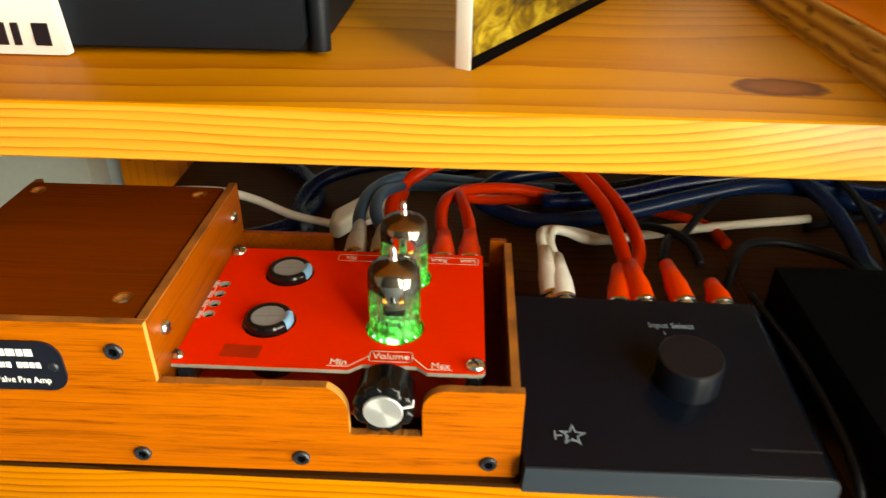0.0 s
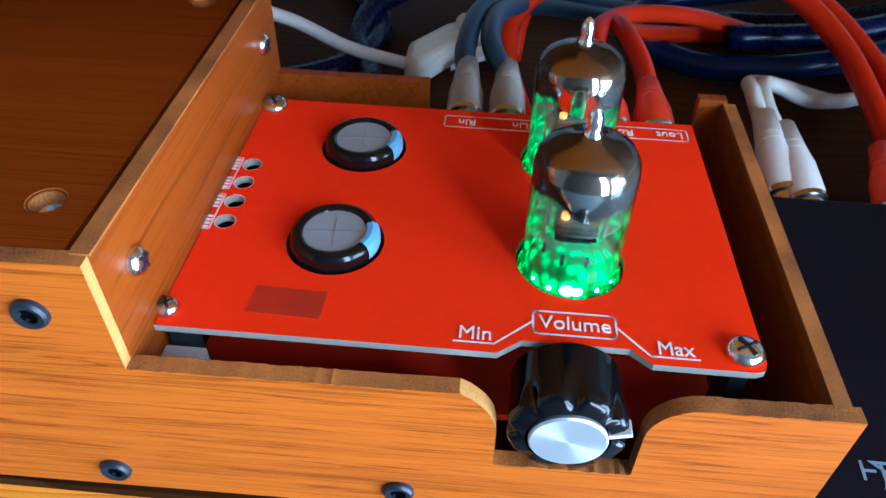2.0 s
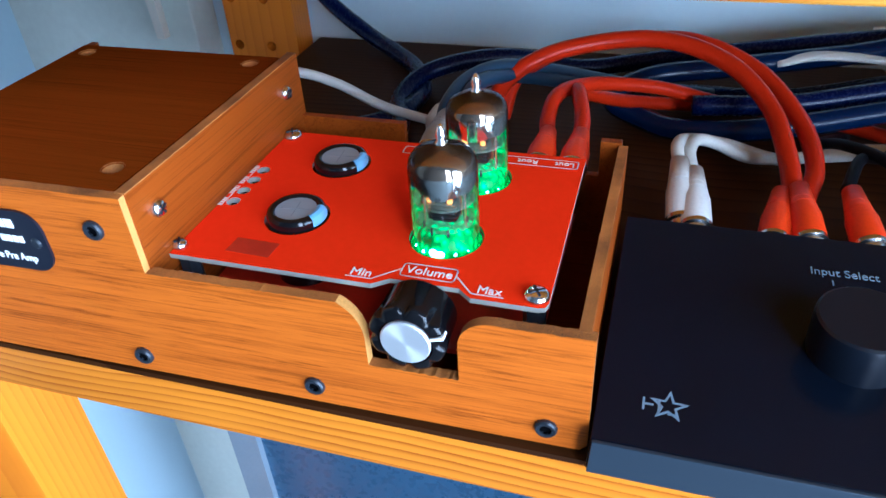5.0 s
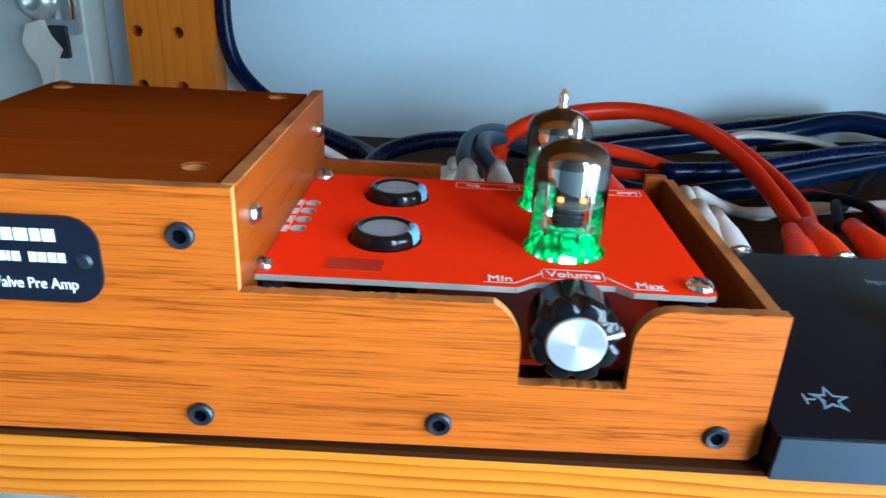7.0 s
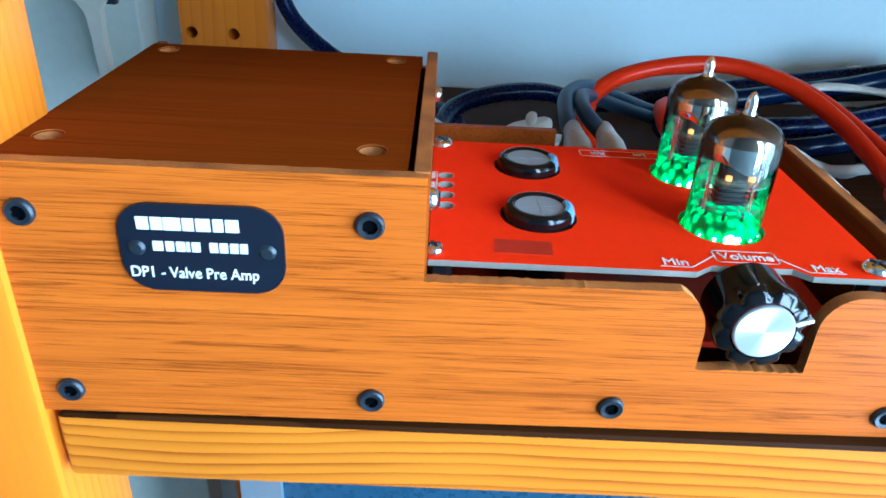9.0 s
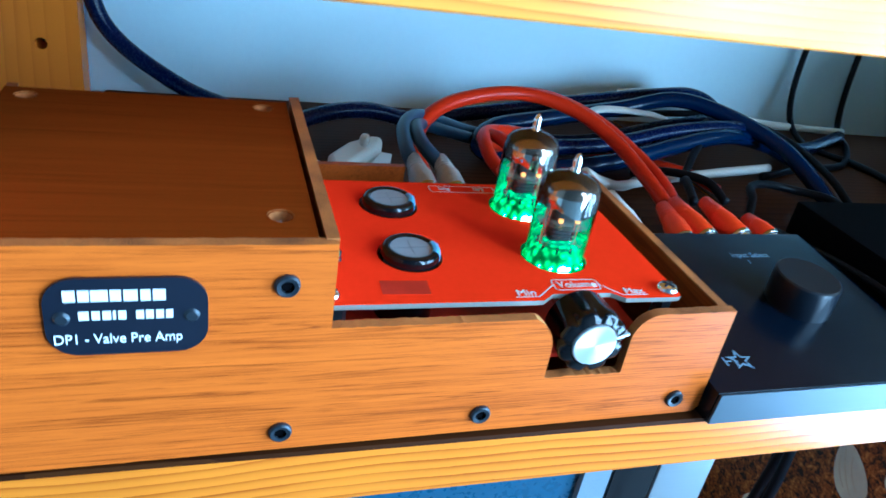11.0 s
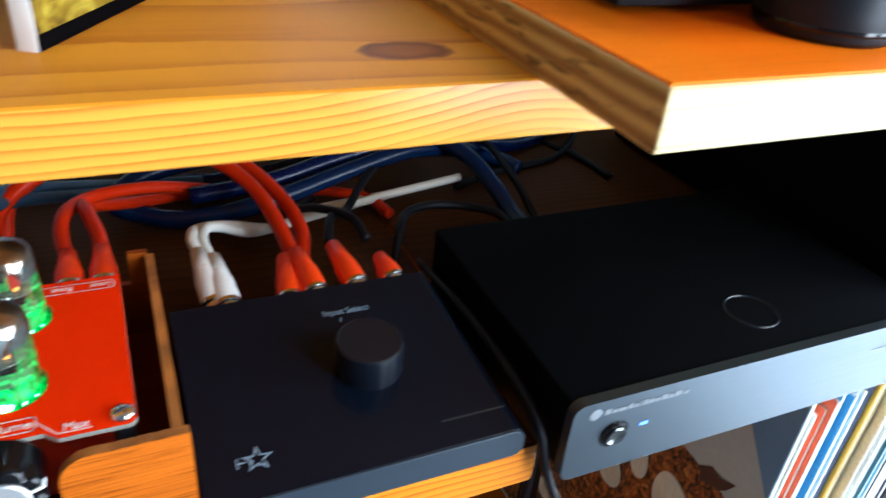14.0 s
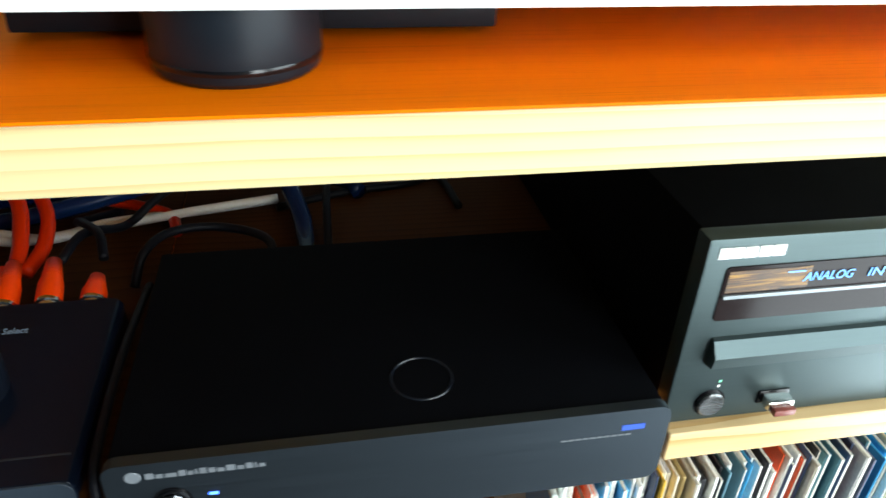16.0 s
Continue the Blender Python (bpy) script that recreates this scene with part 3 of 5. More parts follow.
for fx, fy in ((-0.2, 0.012), (-0.012, 0.012), (-0.2, 0.09), (-0.012, 0.09)):
    part("foot", lathe([(0, SHELF_Z), (0.004, SHELF_Z), (0.004, AMP_Z), (0, AMP_Z)], 14, Matrix.Translation((fx, fy, 0))), RUBBER, amp)
part("corner_block", box(STEP + 0.0006, STEP + 0.0085, 0.0052, 0.0128, AMP_Z + 0.003, LOW - 0.0072, 0.0006), CREAM, amp, "pale corner block")
LIDZ = HIGH - 0.0008
LID_HOLES = ((-0.1327, 0.0152), (-0.2010, 0.0152), (-0.1325, 0.0905), (-0.2010, 0.0905))
lid_holes = [circle(x, y, 0.0029, 18) for x, y in LID_HOLES]
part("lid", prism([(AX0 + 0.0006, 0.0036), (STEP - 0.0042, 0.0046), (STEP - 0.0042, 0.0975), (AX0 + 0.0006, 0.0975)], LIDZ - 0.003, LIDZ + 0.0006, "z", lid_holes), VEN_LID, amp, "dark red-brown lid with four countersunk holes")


def lid_screw(x, y):
    h = part("lid_screw", lathe([(0, LIDZ - 0.0026), (0.0018, LIDZ - 0.0026), (0.0026, LIDZ - 0.0020)], 16, Matrix.Translation((x, y, 0))), STEEL, amp)
    part("countersink", lathe([(0.00245, LIDZ - 0.0024), (0.00289, LIDZ + 0.0003), (0.0033, LIDZ + 0.0007)], 18, Matrix.Translation((x, y, 0))), RAW_PLY, h)


for x, y in LID_HOLES:
    lid_screw(x, y)


def socket_screw(x, z, r=0.0031):
    m = SKEW @ pose(x, 0.0, z, 90, 0, 0)
    s = part("socket_screw", lathe([(0.00155, 0.0003), (0.0016, 0.0011), (r * 0.82, 0.0013), (r * 0.96, 0.0008), (r, -0.0002)], 22, m), BLACK_STEEL, amp)
    part("hex_socket", lathe([(0, 0.0003), (0.0017, 0.0003), (0.0017, 0.0009)], 6, m), BLACK_MATT, s)


for x, z in ((-0.1318, 0.0560), (-0.1315, 0.0107), (-0.0757, 0.0110), (-0.0107, 0.0109), (-0.2000, 0.0110), (-0.2015, 0.0560)):
    socket_screw(x, z)

# name plate
plate = part("name_plate", prism(round_rect(-0.1826, -0.1492, 0.0392, 0.0593, 0.0066, 7), -0.0009, -0.0001, "y"), LABEL_BLACK, amp, "black metal plate with white lettering")
plate.matrix_local = SKEW
for x in (-0.1792, -0.1527):
    m = pose(x, -0.0009, 0.0492, 90, 0, 0)
    s = part("plate_screw", lathe([(0, 0.0006), (0.0012, 0.0006), (0.0018, 0.0)], 16, m), BLACK_STEEL, plate)
UPRIGHT = lambda x, z, y=-0.00105: pose(x, y, z, 90, 0, 0)
for x, w in ((-0.1773, 0.0024), (-0.1745, 0.0022), (-0.1714, 0.0034), (-0.1682, 0.0022), (-0.1652, 0.0028), (-0.1622, 0.0020), (-0.1594, 0.0026)):
    part("maker_bar", box(x - w / 2, x + w / 2, -0.00115, -0.0009, 0.0536, 0.0564), LABEL_WHITE, plate)
for x, w in ((-0.1748, 0.0020), (-0.1724, 0.0016), (-0.1702, 0.0017), (-0.1687, 0.0006), (-0.1671, 0.0016), (-0.1635, 0.0016), (-0.1615, 0.0016), (-0.1594, 0.0016), (-0.1574, 0.0015)):
    part("maker_bar", box(x - w / 2, x + w / 2, -0.00115, -0.0009, 0.0488, 0.0510), LABEL_WHITE, plate)
words("lettering", "DP1 - Valve Pre Amp", 0.0036, UPRIGHT(-0.1680, 0.0436), LABEL_WHITE, plate, width=0.0262)

# circuit board
board_out = [(-0.1199, 0.0114), (-0.0612, 0.0114), (-0.0592, 0.0114), (-0.0550, 0.0146), (-0.0362, 0.0146), (-0.0325, 0.0116), (-0.0152, 0.0116), (-0.0136, 0.0122), (-0.0130, 0.0138), (-0.0139, 0.0882), (-0.1199, 0.0882)]
TUBES = ((-0.0458, 0.0362), (-0.0452, 0.0696))
CAPS = ((-0.0924, 0.0368), (-0.0922, 0.0698))
RES = [(-0.1160, 0.0401 + 0.0066 * k) for k in range(4)]
board = part("circuit_board", prism(board_out, BZ - 0.0015, BZ, "z", [circle(x, y, 0.0106, 36) for x, y in TUBES] + [circle(x, y, 0.0098, 36) for x, y in CAPS] + [circle(x, y, 0.0021, 16) for x, y in RES]), [PCB, PCB_EDGE], amp, "glossy orange-red circuit board with white print")
for poly in board.data.polygons:
    if abs(poly.normal.z) < 0.5:
        poly.material_index = 1
part("lower_board", box(-0.1185, -0.016, 0.0125, 0.086, 0.0215, 0.0231), PCB_DARK, amp, "dark red lower circuit board")


def pan_screw(x, y, z, m=None, r=0.0030):
    m = m or Matrix.Translation((x, y, z))
    s = part("pan_screw", lathe([(r, 0), (r, 0.0009), (r * 0.75, 0.0018), (0, 0.0021)], 20, m, None), STEEL, amp, smooth=True)
    bm = bmesh.new()
    for a in (0, 90):
        q = bmesh.ops.create_cube(bm, size=1.0, matrix=m @ pose(0, 0, 0.0020, 0, 0, a + 30) @ Matrix.Diagonal((r * 1.3, 0.0006, 0.0005, 1)))
    part("cross_slot", bm, BLACK_STEEL, s)


for x, y in ((-0.0164, 0.0158), (-0.1174, 0.0846)):
    pan_screw(x, y, BZ, r=0.0033)
pan_screw(-0.1186, 0.0152, BZ, r=0.0022)
for y, z in ((0.0126, 0.0572), (0.0890, 0.0572)):
    pan_screw(0, 0, 0, pose(STEP + 0.0004, y, z, 0, 90, 0), 0.0026)
for x, y in ((-0.0168, 0.0158), (-0.1172, 0.0158)):
    part("standoff", lathe([(0, 0.0231), (0.0030, 0.0231), (0.0030, BZ - 0.0015), (0, BZ - 0.0015)], 6, Matrix.Translation((x, y, 0))), BLACK_STEEL, amp)


def capacitor(x, y):
    c = part("capacitor", lathe([(0.0089, BZ - 0.020), (0.0089, BZ + 0.0016), (0.0085, BZ + 0.0027), (0.0076, BZ + 0.0033), (0.0066, BZ + 0.0032), (0.0062, BZ + 0.0026)], 40, Matrix.Translation((x, y, 0))), BLACK_GLOSS, amp, "electrolytic capacitor with scored aluminium top", True)
    part("can_top", lathe([(0, BZ + 0.0026), (0.0063, BZ + 0.00265)], 36, Matrix.Translation((x, y, 0))), CAP_TOP, c)
    bm = bmesh.new()
    for a in (4, 94):
        bmesh.ops.create_cube(bm, size=1.0, matrix=pose(x, y, BZ + 0.00262, 0, 0, a) @ Matrix.Diagonal((0.0112 if a < 90 else 0.008, 0.0002, 0.0002, 1)))
    part("score_line", bm, SILVER, c)
    bm = bmesh.new()
    a0, a1 = radians(-32), radians(20)
    ring = []
    for r, z in ((0.00902, BZ + 0.0002), (0.00902, BZ + 0.0017), (0.0086, BZ + 0.0029), (0.0076, BZ + 0.0035), (0.0066, BZ + 0.0034), (0.0063, BZ + 0.0029)):
        ring.append([bm.verts.new((x + r * math.cos(a0 + (a1 - a0) * k / 6), y + r * math.sin(a0 + (a1 - a0) * k / 6), z)) for k in range(7)])
    for p, q in zip(ring, ring[1:]):
        for k in range(6):
            bm.faces.new((p[k], p[k + 1], q[k + 1], q[k]))
    part("polarity_stripe", bm, BLUE_BAND, c)


for x, y in CAPS:
    capacitor(x, y)
for x, y in RES:
    r = part("resistor_hole_rim", lathe([(0.0021, BZ + 0.0001), (0.00222, BZ + 0.00012)], 18, Matrix.Translation((x, y, 0))), SILK, amp)
    part("hole_wall", lathe([(0.00205, BZ - 0.0016), (0.00205, BZ - 0.0002)], 16, Matrix.Translation((x, y, 0))), PCB_EDGE, r)
    # Black disc added under the hole in place of the shade below the board.
    part("hole_floor", lathe([(0, BZ - 0.0018), (0.0022, BZ - 0.0016)], 16, Matrix.Translation((x, y, 0))), BLACK_MATT, r)

# printing on the board
FLAT = lambda x, y, turn=0: pose(x, y, BZ + 0.00015, 0, 0, turn)
words("print_volume", "Volume", 0.0044, FLAT(-0.0455, 0.0192), SILK, board, width=0.0128)
words("print_min", "Min", 0.0042, FLAT(-0.0632, 0.0153), SILK, board, width=0.0056)
words("print_max", "Max", 0.0042, FLAT(-0.0283, 0.0152), SILK, board, width=0.0062)
stroke("print_frame", round_rect(-0.0530, -0.0382, 0.0165, 0.0219, 0.0010, 3), 0.0004, BZ + 0.00012, SILK, board, True)
stroke("print_line", [(-0.0668, 0.0133), (-0.0598, 0.0133), (-0.0533, 0.0191)], 0.0004, BZ + 0.00012, SILK, board)
stroke("print_line", [(-0.0380, 0.0191), (-0.0327, 0.0133), (-0.0245, 0.0133)], 0.0004, BZ + 0.00012, SILK, board)
stroke("print_frame", round_rect(-0.0392, -0.0158, 0.0806, 0.0854, 0.0008, 3), 0.00035, BZ + 0.00012, SILK, board, True)
stroke("print_frame", round_rect(-0.0745, -0.0500, 0.0806, 0.0854, 0.0008, 3), 0.00035, BZ + 0.00012, SILK, board, True)
for txt, x in (("Lout", -0.0200), ("Rout", -0.0320), ("Lin", -0.0560), ("Rin", -0.0690)):
    words("print_jack", txt, 0.0034, FLAT(x, 0.0830, 180), SILK, board)
for k, (x, y) in enumerate(RES):
    for j in range(4):
        part("print_bar", box(x - 0.0052 + 0.0007 * (j % 2), x - 0.0030, y - 0.0022 + 0.0011 * j, y - 0.0016 + 0.0011 * j, BZ, BZ + 0.0001), SILK, board)
for x, y in (RES[0], RES[2]):
    stroke("print_frame", [(x - 0.0056, y - 0.0026), (x - 0.0026, y - 0.0026), (x - 0.0026, y + 0.0088), (x - 0.0056, y + 0.0088)], 0.0003, BZ + 0.00012, SILK, board, True)
part("covered_print", prism([(-0.1048, 0.0162), (-0.0912, 0.0158), (-0.0909, 0.0224), (-0.1044, 0.0228)], BZ, BZ + 0.00012), PATCH, board, "dull red rubbed-out patch")

# volume knob: fluted black skirt with a turned aluminium face
KM = pose(-0.0464, 0.0008, 0.0350, 90, 0, 0)
knob = part("volume_knob", bmesh.new(), BLACK_GLOSS, amp, "fluted black knob with bright aluminium cap")
bm = bmesh.new()
rings = []
for z, r, depth in ((-0.0125, 0.0098, 0.0), (-0.0060, 0.0100, 0.0), (-0.0040, 0.0102, 0.0004), (-0.0022, 0.0104, 0.0014), (-0.0006, 0.0102, 0.0017), (0.0, 0.0094, 0.0012), (0.0004, 0.0072, 0.0)):
    rings.append([bm.verts.new(KM @ Vector(((r - depth * max(0, math.cos(8 * a)) ** 2) * math.cos(a), (r - depth * max(0, math.cos(8 * a)) ** 2) * math.sin(a), z))) for a in [2 * math.pi * k / 96 for k in range(96)]])
for p, q in zip(rings, rings[1:]):
    for k in range(96):
        bm.faces.new((p[k], p[(k + 1) % 96], q[(k + 1) % 96], q[k]))
bm.to_mesh(knob.data)
bm.free()
knob.data.shade_smooth()
cap = part("knob_cap", lathe([(0, 0.0010), (0.0064, 0.0010), (0.0067, 0.0006), (0.0067, 0.0)], 48), ALU, knob, "turned aluminium face")
cap.matrix_local = KM
bm = box(0.0068, 0.0106, -0.0004, 0.0004, -0.0022, 0.0007)
bmesh.ops.transform(bm, matrix=KM @ pose(0, 0, 0, 0, 0, 18), verts=bm.verts)
part("pointer_line", bm, LABEL_WHITE, knob)
part("shaft", lathe([(0.003, -0.03), (0.003, -0.014)], 16, KM), STEEL, knob)


def valve(x, y):
    """A seven-pin miniature valve: clear envelope, mirrored band under a brown dome, micas, anode, pins, lit from below."""
    m = Matrix.Translation((x, y, 0))
    v = tagged(new("valve"), "glass valve with silvered shoulder, glowing green at its base", "valve", "valves in the pre-amplifier")
    z0 = BZ - 0.004
    part("glass_envelope", lathe([(0.0072, z0), (0.0089, z0 + 0.002), (0.0093, z0 + 0.006), (0.0094, 0.0600), (0.0094, 0.0650), (0.0090, 0.0676), (0.0078, 0.0694), (0.0052, 0.0708), (0.0026, 0.0716), (0.0018, 0.0724)], 48, m), GLASS, v, smooth=True)
    wave = [0.0009 * math.sin(2 * a + 0.8) + 0.0005 * math.sin(5 * a) for a in [2 * math.pi * k / 48 for k in range(48)]]
    bm = lathe([(0.00918, 0.0610), (0.00920, 0.0620), (0.00922, 0.0642), (0.00905, 0.0660)], 48, m)
    bm.verts.ensure_lookup_table()
    for k in range(48):
        bm.verts[k].co.z += wave[k]
    part("getter_band", bm, CHROME, v, "mirror-like silvered band", True)
    part("getter_dome", lathe([(0.00905, 0.0660), (0.0087, 0.0676), (0.0075, 0.0692), (0.0050, 0.0706), (0.0024, 0.0714), (0.0016, 0.0720)], 48, m), BROWN_MIRROR, v, "dark brown mirrored dome", True)
    part("glass_tip", lathe([(0.0018, 0.0722), (0.0012, 0.0732), (0.0015, 0.0746), (0.0012, 0.0760), (0.0006, 0.0772), (0, 0.0777)], 18, m), CHROME, v, smooth=True)
    for z, r in ((0.0560, 0.0086), (0.0488, 0.0080)):
        part("mica_disc", lathe([(0.0014, z), (r, z), (r, z + 0.0004), (0.0014, z + 0.0004)], 14, m), MICA, v)
    part("anode", prism(round_rect(-0.0036, 0.0036, -0.0022, 0.0022, 0.0012, 3), 0.0493, 0.0600), PLATE_GREY, v).location = (x, y, 0)
    for k in range(5):
        part("anode_rib", box(-0.0039, 0.0039, -0.0026, 0.0026, 0.0500 + 0.0013 * k, 0.0503 + 0.0013 * k), PLATE_GREY, v).location = (x, y, 0)
    for dx in (-0.0056, 0.0056):
        part("support_rod", lathe([(0.0005, z0), (0.0005, 0.0626)], 8, Matrix.Translation((x + dx, y, 0))), STEEL, v)
        part("heater_glow", lathe([(0, 0.0566), (0.0008, 0.0569), (0.0008, 0.0578), (0, 0.0582)], 8, Matrix.Translation((x + dx * 0.5, y - 0.0042, 0))), HEATER, v)
    for k in range(7):
        a = 2 * math.pi * (k + 0.5) / 8
        part("pin_wire", lathe([(0.0005, z0 + 0.002), (0.0004, 0.0488)], 6, Matrix.Translation((x + 0.0060 * math.cos(a), y + 0.0060 * math.sin(a), 0))), BLACK_STEEL, v)
    part("valve_socket", lathe([(0, z0 - 0.003), (0.0104, z0 - 0.003), (0.0104, z0 - 0.0005), (0, z0 - 0.0005)], 28, m), SOCKET, v, "white socket lit green")
    part("led", lathe([(0.0028, z0 - 0.0004), (0.0100, z0), (0.0101, z0 + 0.0026), (0.0096, z0 + 0.0034), (0.0094, z0 + 0.0010), (0.0028, z0 + 0.0012)], 32, m), LED, v, "green light round the valve foot")
    part("glass_foot", lathe([(0.0086, z0 + 0.0016), (0.0085, z0 + 0.0042), (0.0077, z0 + 0.0070), (0.0050, z0 + 0.0088), (0, z0 + 0.0092)], 32, m), GLOW_GLASS, v, "thick glass foot given its own green emission", True)
    # Emitting discs on the front of the glass imitate hot spots of green light.
    for deg, r in ((-96, 0.0015), (-84, 0.0012), (-118, 0.0006), (-58, 0.0005), (-142, 0.0004), (-33, 0.0003)):
        a = radians(deg)
        part("led_core", lathe([(0, 0.0004), (r * 0.7, 0.0003), (r, 0.0)], 10, pose(x + 0.0090 * math.cos(a), y + 0.0090 * math.sin(a), z0 + 0.0036 + r * 0.5, 90, 0, math.degrees(a) + 90)), HOT_SPOT, v)
    return v


for x, y in TUBES:
    valve(x, y)

# ---- input selector box ----
HZ, HUB_SLOPE, HUB_BACK = 0.0158, 0.072, 0.0890
hub = thing("input_selector", "dark grey metal input selector box with a large round knob", "selector box")
hz0 = SHELF_Z + 0.0008
face = [(0.0003, hz0), (0.1035, hz0)] + arc(0.1035, hz0 + 0.0035, 0.0035, -90, 0, 5)[1:] + arc(0.1025, HZ - 0.0045, 0.0045, 0, 90, 6) + [(0.0010, HZ)]
hub_body = part("case", prism(face, -0.0022, HUB_BACK, "y"), HUB_BLACK, hub)
bv = hub_body.modifiers.new("soft_edges", "BEVEL")
bv.width, bv.segments, bv.limit_method = 0.0014, 3, "ANGLE"
# Thin layer added over the case front to carry the lighter, lit colour.
front = [(x + (0.0004 if x < 0.05 else -0.0004), z) for x, z in face]
hub_face = part("front_plate", prism(front, -0.0034, -0.0024, "y"), HUB_FACE, hub, "added front layer, coloured lighter for the light it catches")
bv = hub_face.modifiers.new("soft_edges", "BEVEL")
bv.width, bv.segments, bv.limit_method = 0.0006, 2, "ANGLE"
for fx, fy in ((0.012, 0.01), (0.098, 0.01), (0.012, 0.080), (0.098, 0.080)):
    part("foot", lathe([(0, SHELF_Z), (0.005, SHELF_Z), (0.005, SHELF_Z + 0.0014), (0, SHELF_Z + 0.0014)], 14, Matrix.Translation((fx, fy, 0))), RUBBER, hub)
HK = (0.0645, 0.0405)
hk = part("selector_knob", lathe([(0.0121, HZ - 0.0002), (0.0123, HZ + 0.0108), (0.0121, HZ + 0.0121), (0.0114, HZ + 0.0126), (0, HZ + 0.0124)], 44, Matrix.Translation((*HK, 0))), KNOB_BLACK, hub, "large satin black knob")
words("print_select", "Input Select", 0.0046, pose(0.0655, 0.0725, HZ + 0.0001), GREY_PRINT, hub, width=0.0185)
stroke("print_line", [(0.0620, 0.0668), (0.0620, 0.0688)], 0.0004, HZ + 0.0002, GREY_PRINT, hub)
star = [(0.0187 + r * math.sin(2 * math.pi * k / 10 + 0.05), 0.0118 + r * math.cos(2 * math.pi * k / 10 + 0.05)) for k, r in enumerate([0.0052, 0.0021] * 5)]
part("maker_star", prism(star, HZ, HZ + 0.0002, "z", [[(0.0187 + (x - 0.0187) * 0.66, 0.0118 + (y - 0.0118) * 0.66) for x, y in star]]), GREY_PRINT, hub, "pale star mark")
for x0, x1, y0, y1 in ((0.0122, 0.0128, 0.0095, 0.0135), (0.0128, 0.0150, 0.0112, 0.0118), (0.0160, 0.0166, 0.0092, 0.0130), (0.0185, 0.0205, 0.0090, 0.0096)):
    part("maker_bar", box(x0, x1, y0, y1, HZ, HZ + 0.0002), GREY_PRINT, hub)
part("model_bar", box(0.080, 0.104, 0.0082, 0.0090, HZ, HZ + 0.0002), BLACK_STEEL, hub)

for piece in hub.children:
    if piece.name.split(".")[0] != "foot":
        for vert in piece.data.vertices:
            if vert.co.z > HZ - 0.006:
                vert.co.z += HUB_SLOPE * max(vert.co.y, 0.0)

# ---- power amplifier with a grey aluminium face ----
CX0, CX1, CY, CZ0, CZ1 = 0.1172, 0.3045, -0.0115, -0.0055, 0.0300
pa = thing("power_amplifier", "low black power amplifier with a brushed grey front", "amplifier")
part("case", box(CX0 + 0.0015, CX1 - 0.0015, CY + 0.0045, 0.1125, CZ0 + 0.0012, CZ1 - 0.0012, 0.0012), BLACK_MATT, pa, "satin black steel case")
part("front_plate", prism(round_rect(CX0, CX1, CZ0, CZ1, 0.0050, 6), CY, CY + 0.0043, "y"), ALU_GREY, pa, "brushed grey aluminium front plate")
for fx, fy in ((0.135, 0.05), (0.286, 0.05), (0.135, 0.09), (0.286, 0.09)):
    part("foot", lathe([(0, -0.008), (0.006, -0.008), (0.006, CZ0 + 0.0014), (0, CZ0 + 0.0014)], 16, Matrix.Translation((fx, fy, 0))), RUBBER, pa)
BT = pose(0.1365, CY, 0.0125, 90, 0, 0)
pb = part("power_button", lathe([(0.0040, 0.0), (0.0040, 0.0016), (0.0036, 0.0021), (0.0020, 0.0017), (0, 0.0016)], 30, BT), plain("dark_chrome", (0.20, 0.21, 0.22), 0.12, 1.0, vary=0.1), pa, "dished dark chrome power button")
part("button_bezel", lathe([(0.0040, 0.0003), (0.0043, 0.0012), (0.0048, 0.0012), (0.0051, 0.0002)], 30, BT), BLACK_GLOSS, pb)
part("button_ring", lathe([(0.0052, 0.0001), (0.0061, 0.0001)], 30, BT), BLACK_GLOSS, pb)
part("power_light", box(0.1478, 0.1506, CY - 0.0003, CY + 0.0005, 0.0133, 0.0143), BLUE_LED, pa, "blue power light")
part("maker_disc", lathe([(0, 0.0002), (0.0022, 0.0002), (0.0025, 0)], 24, pose(0.1262, CY, 0.0245, 90, 0, 0)), DIM_PRINT, pa)
x = 0.1300
for w, h in ((0.0025, 0.0034), (0.002, 0.0022), (0.0034, 0.0022), (0.002, 0.0034), (0.0015, 0.0022), (0.0006, 0.0030), (0.002, 0.0034), (0.002, 0.0028), (0.002, 0.0022), (0.0026, 0.0034), (0.002, 0.0022), (0.002, 0.0034), (0.0006, 0.0030), (0.0019, 0.0022)):
    part("maker_bar", box(x, x + w, CY - 0.0002, CY + 0.0002, 0.0234, 0.0234 + h * 0.72), DIM_PRINT, pa)
    x += w + 0.0007
x = 0.2650
for k in range(10):
    part("model_bar", box(x, x + 0.0021, CY - 0.0002, CY + 0.0002, 0.0184, 0.0191), DIM_PRINT, pa)
    x += 0.0026
part("model_badge", box(0.2868, 0.2952, CY - 0.0002, CY + 0.0002, 0.0208, 0.0232), plain("blue_print", (0.03, 0.10, 0.55), 0.4), pa)
part("maker_ring", lathe([(0.0104, -0.0001), (0.0107, 0.0004), (0.0112, 0.0004), (0.0115, -0.0001)], 44, Matrix.Translation((0.2205, 0.0160, CZ1 - 0.0012))), KNOB_BLACK, pa, "embossed ring on the top cover")

pa.location = (0.0016, 0, -0.0010)


def painting(name, a, b, c, scale, stretch=(1, 1, 1.6)):
    m, t, bs = nodes(name)
    n1 = noise_tex(t, mapped(t, tuple(scale * q for q in stretch)), 1.0, 6.0, 0.65, 1.5)
    link(t, ramp(t, n1, [(0.36, a), (0.66, c), (0.5, b)]), bs.inputs["Base Color"])
    bs.inputs["Roughness"].default_value = 0.4
    return m


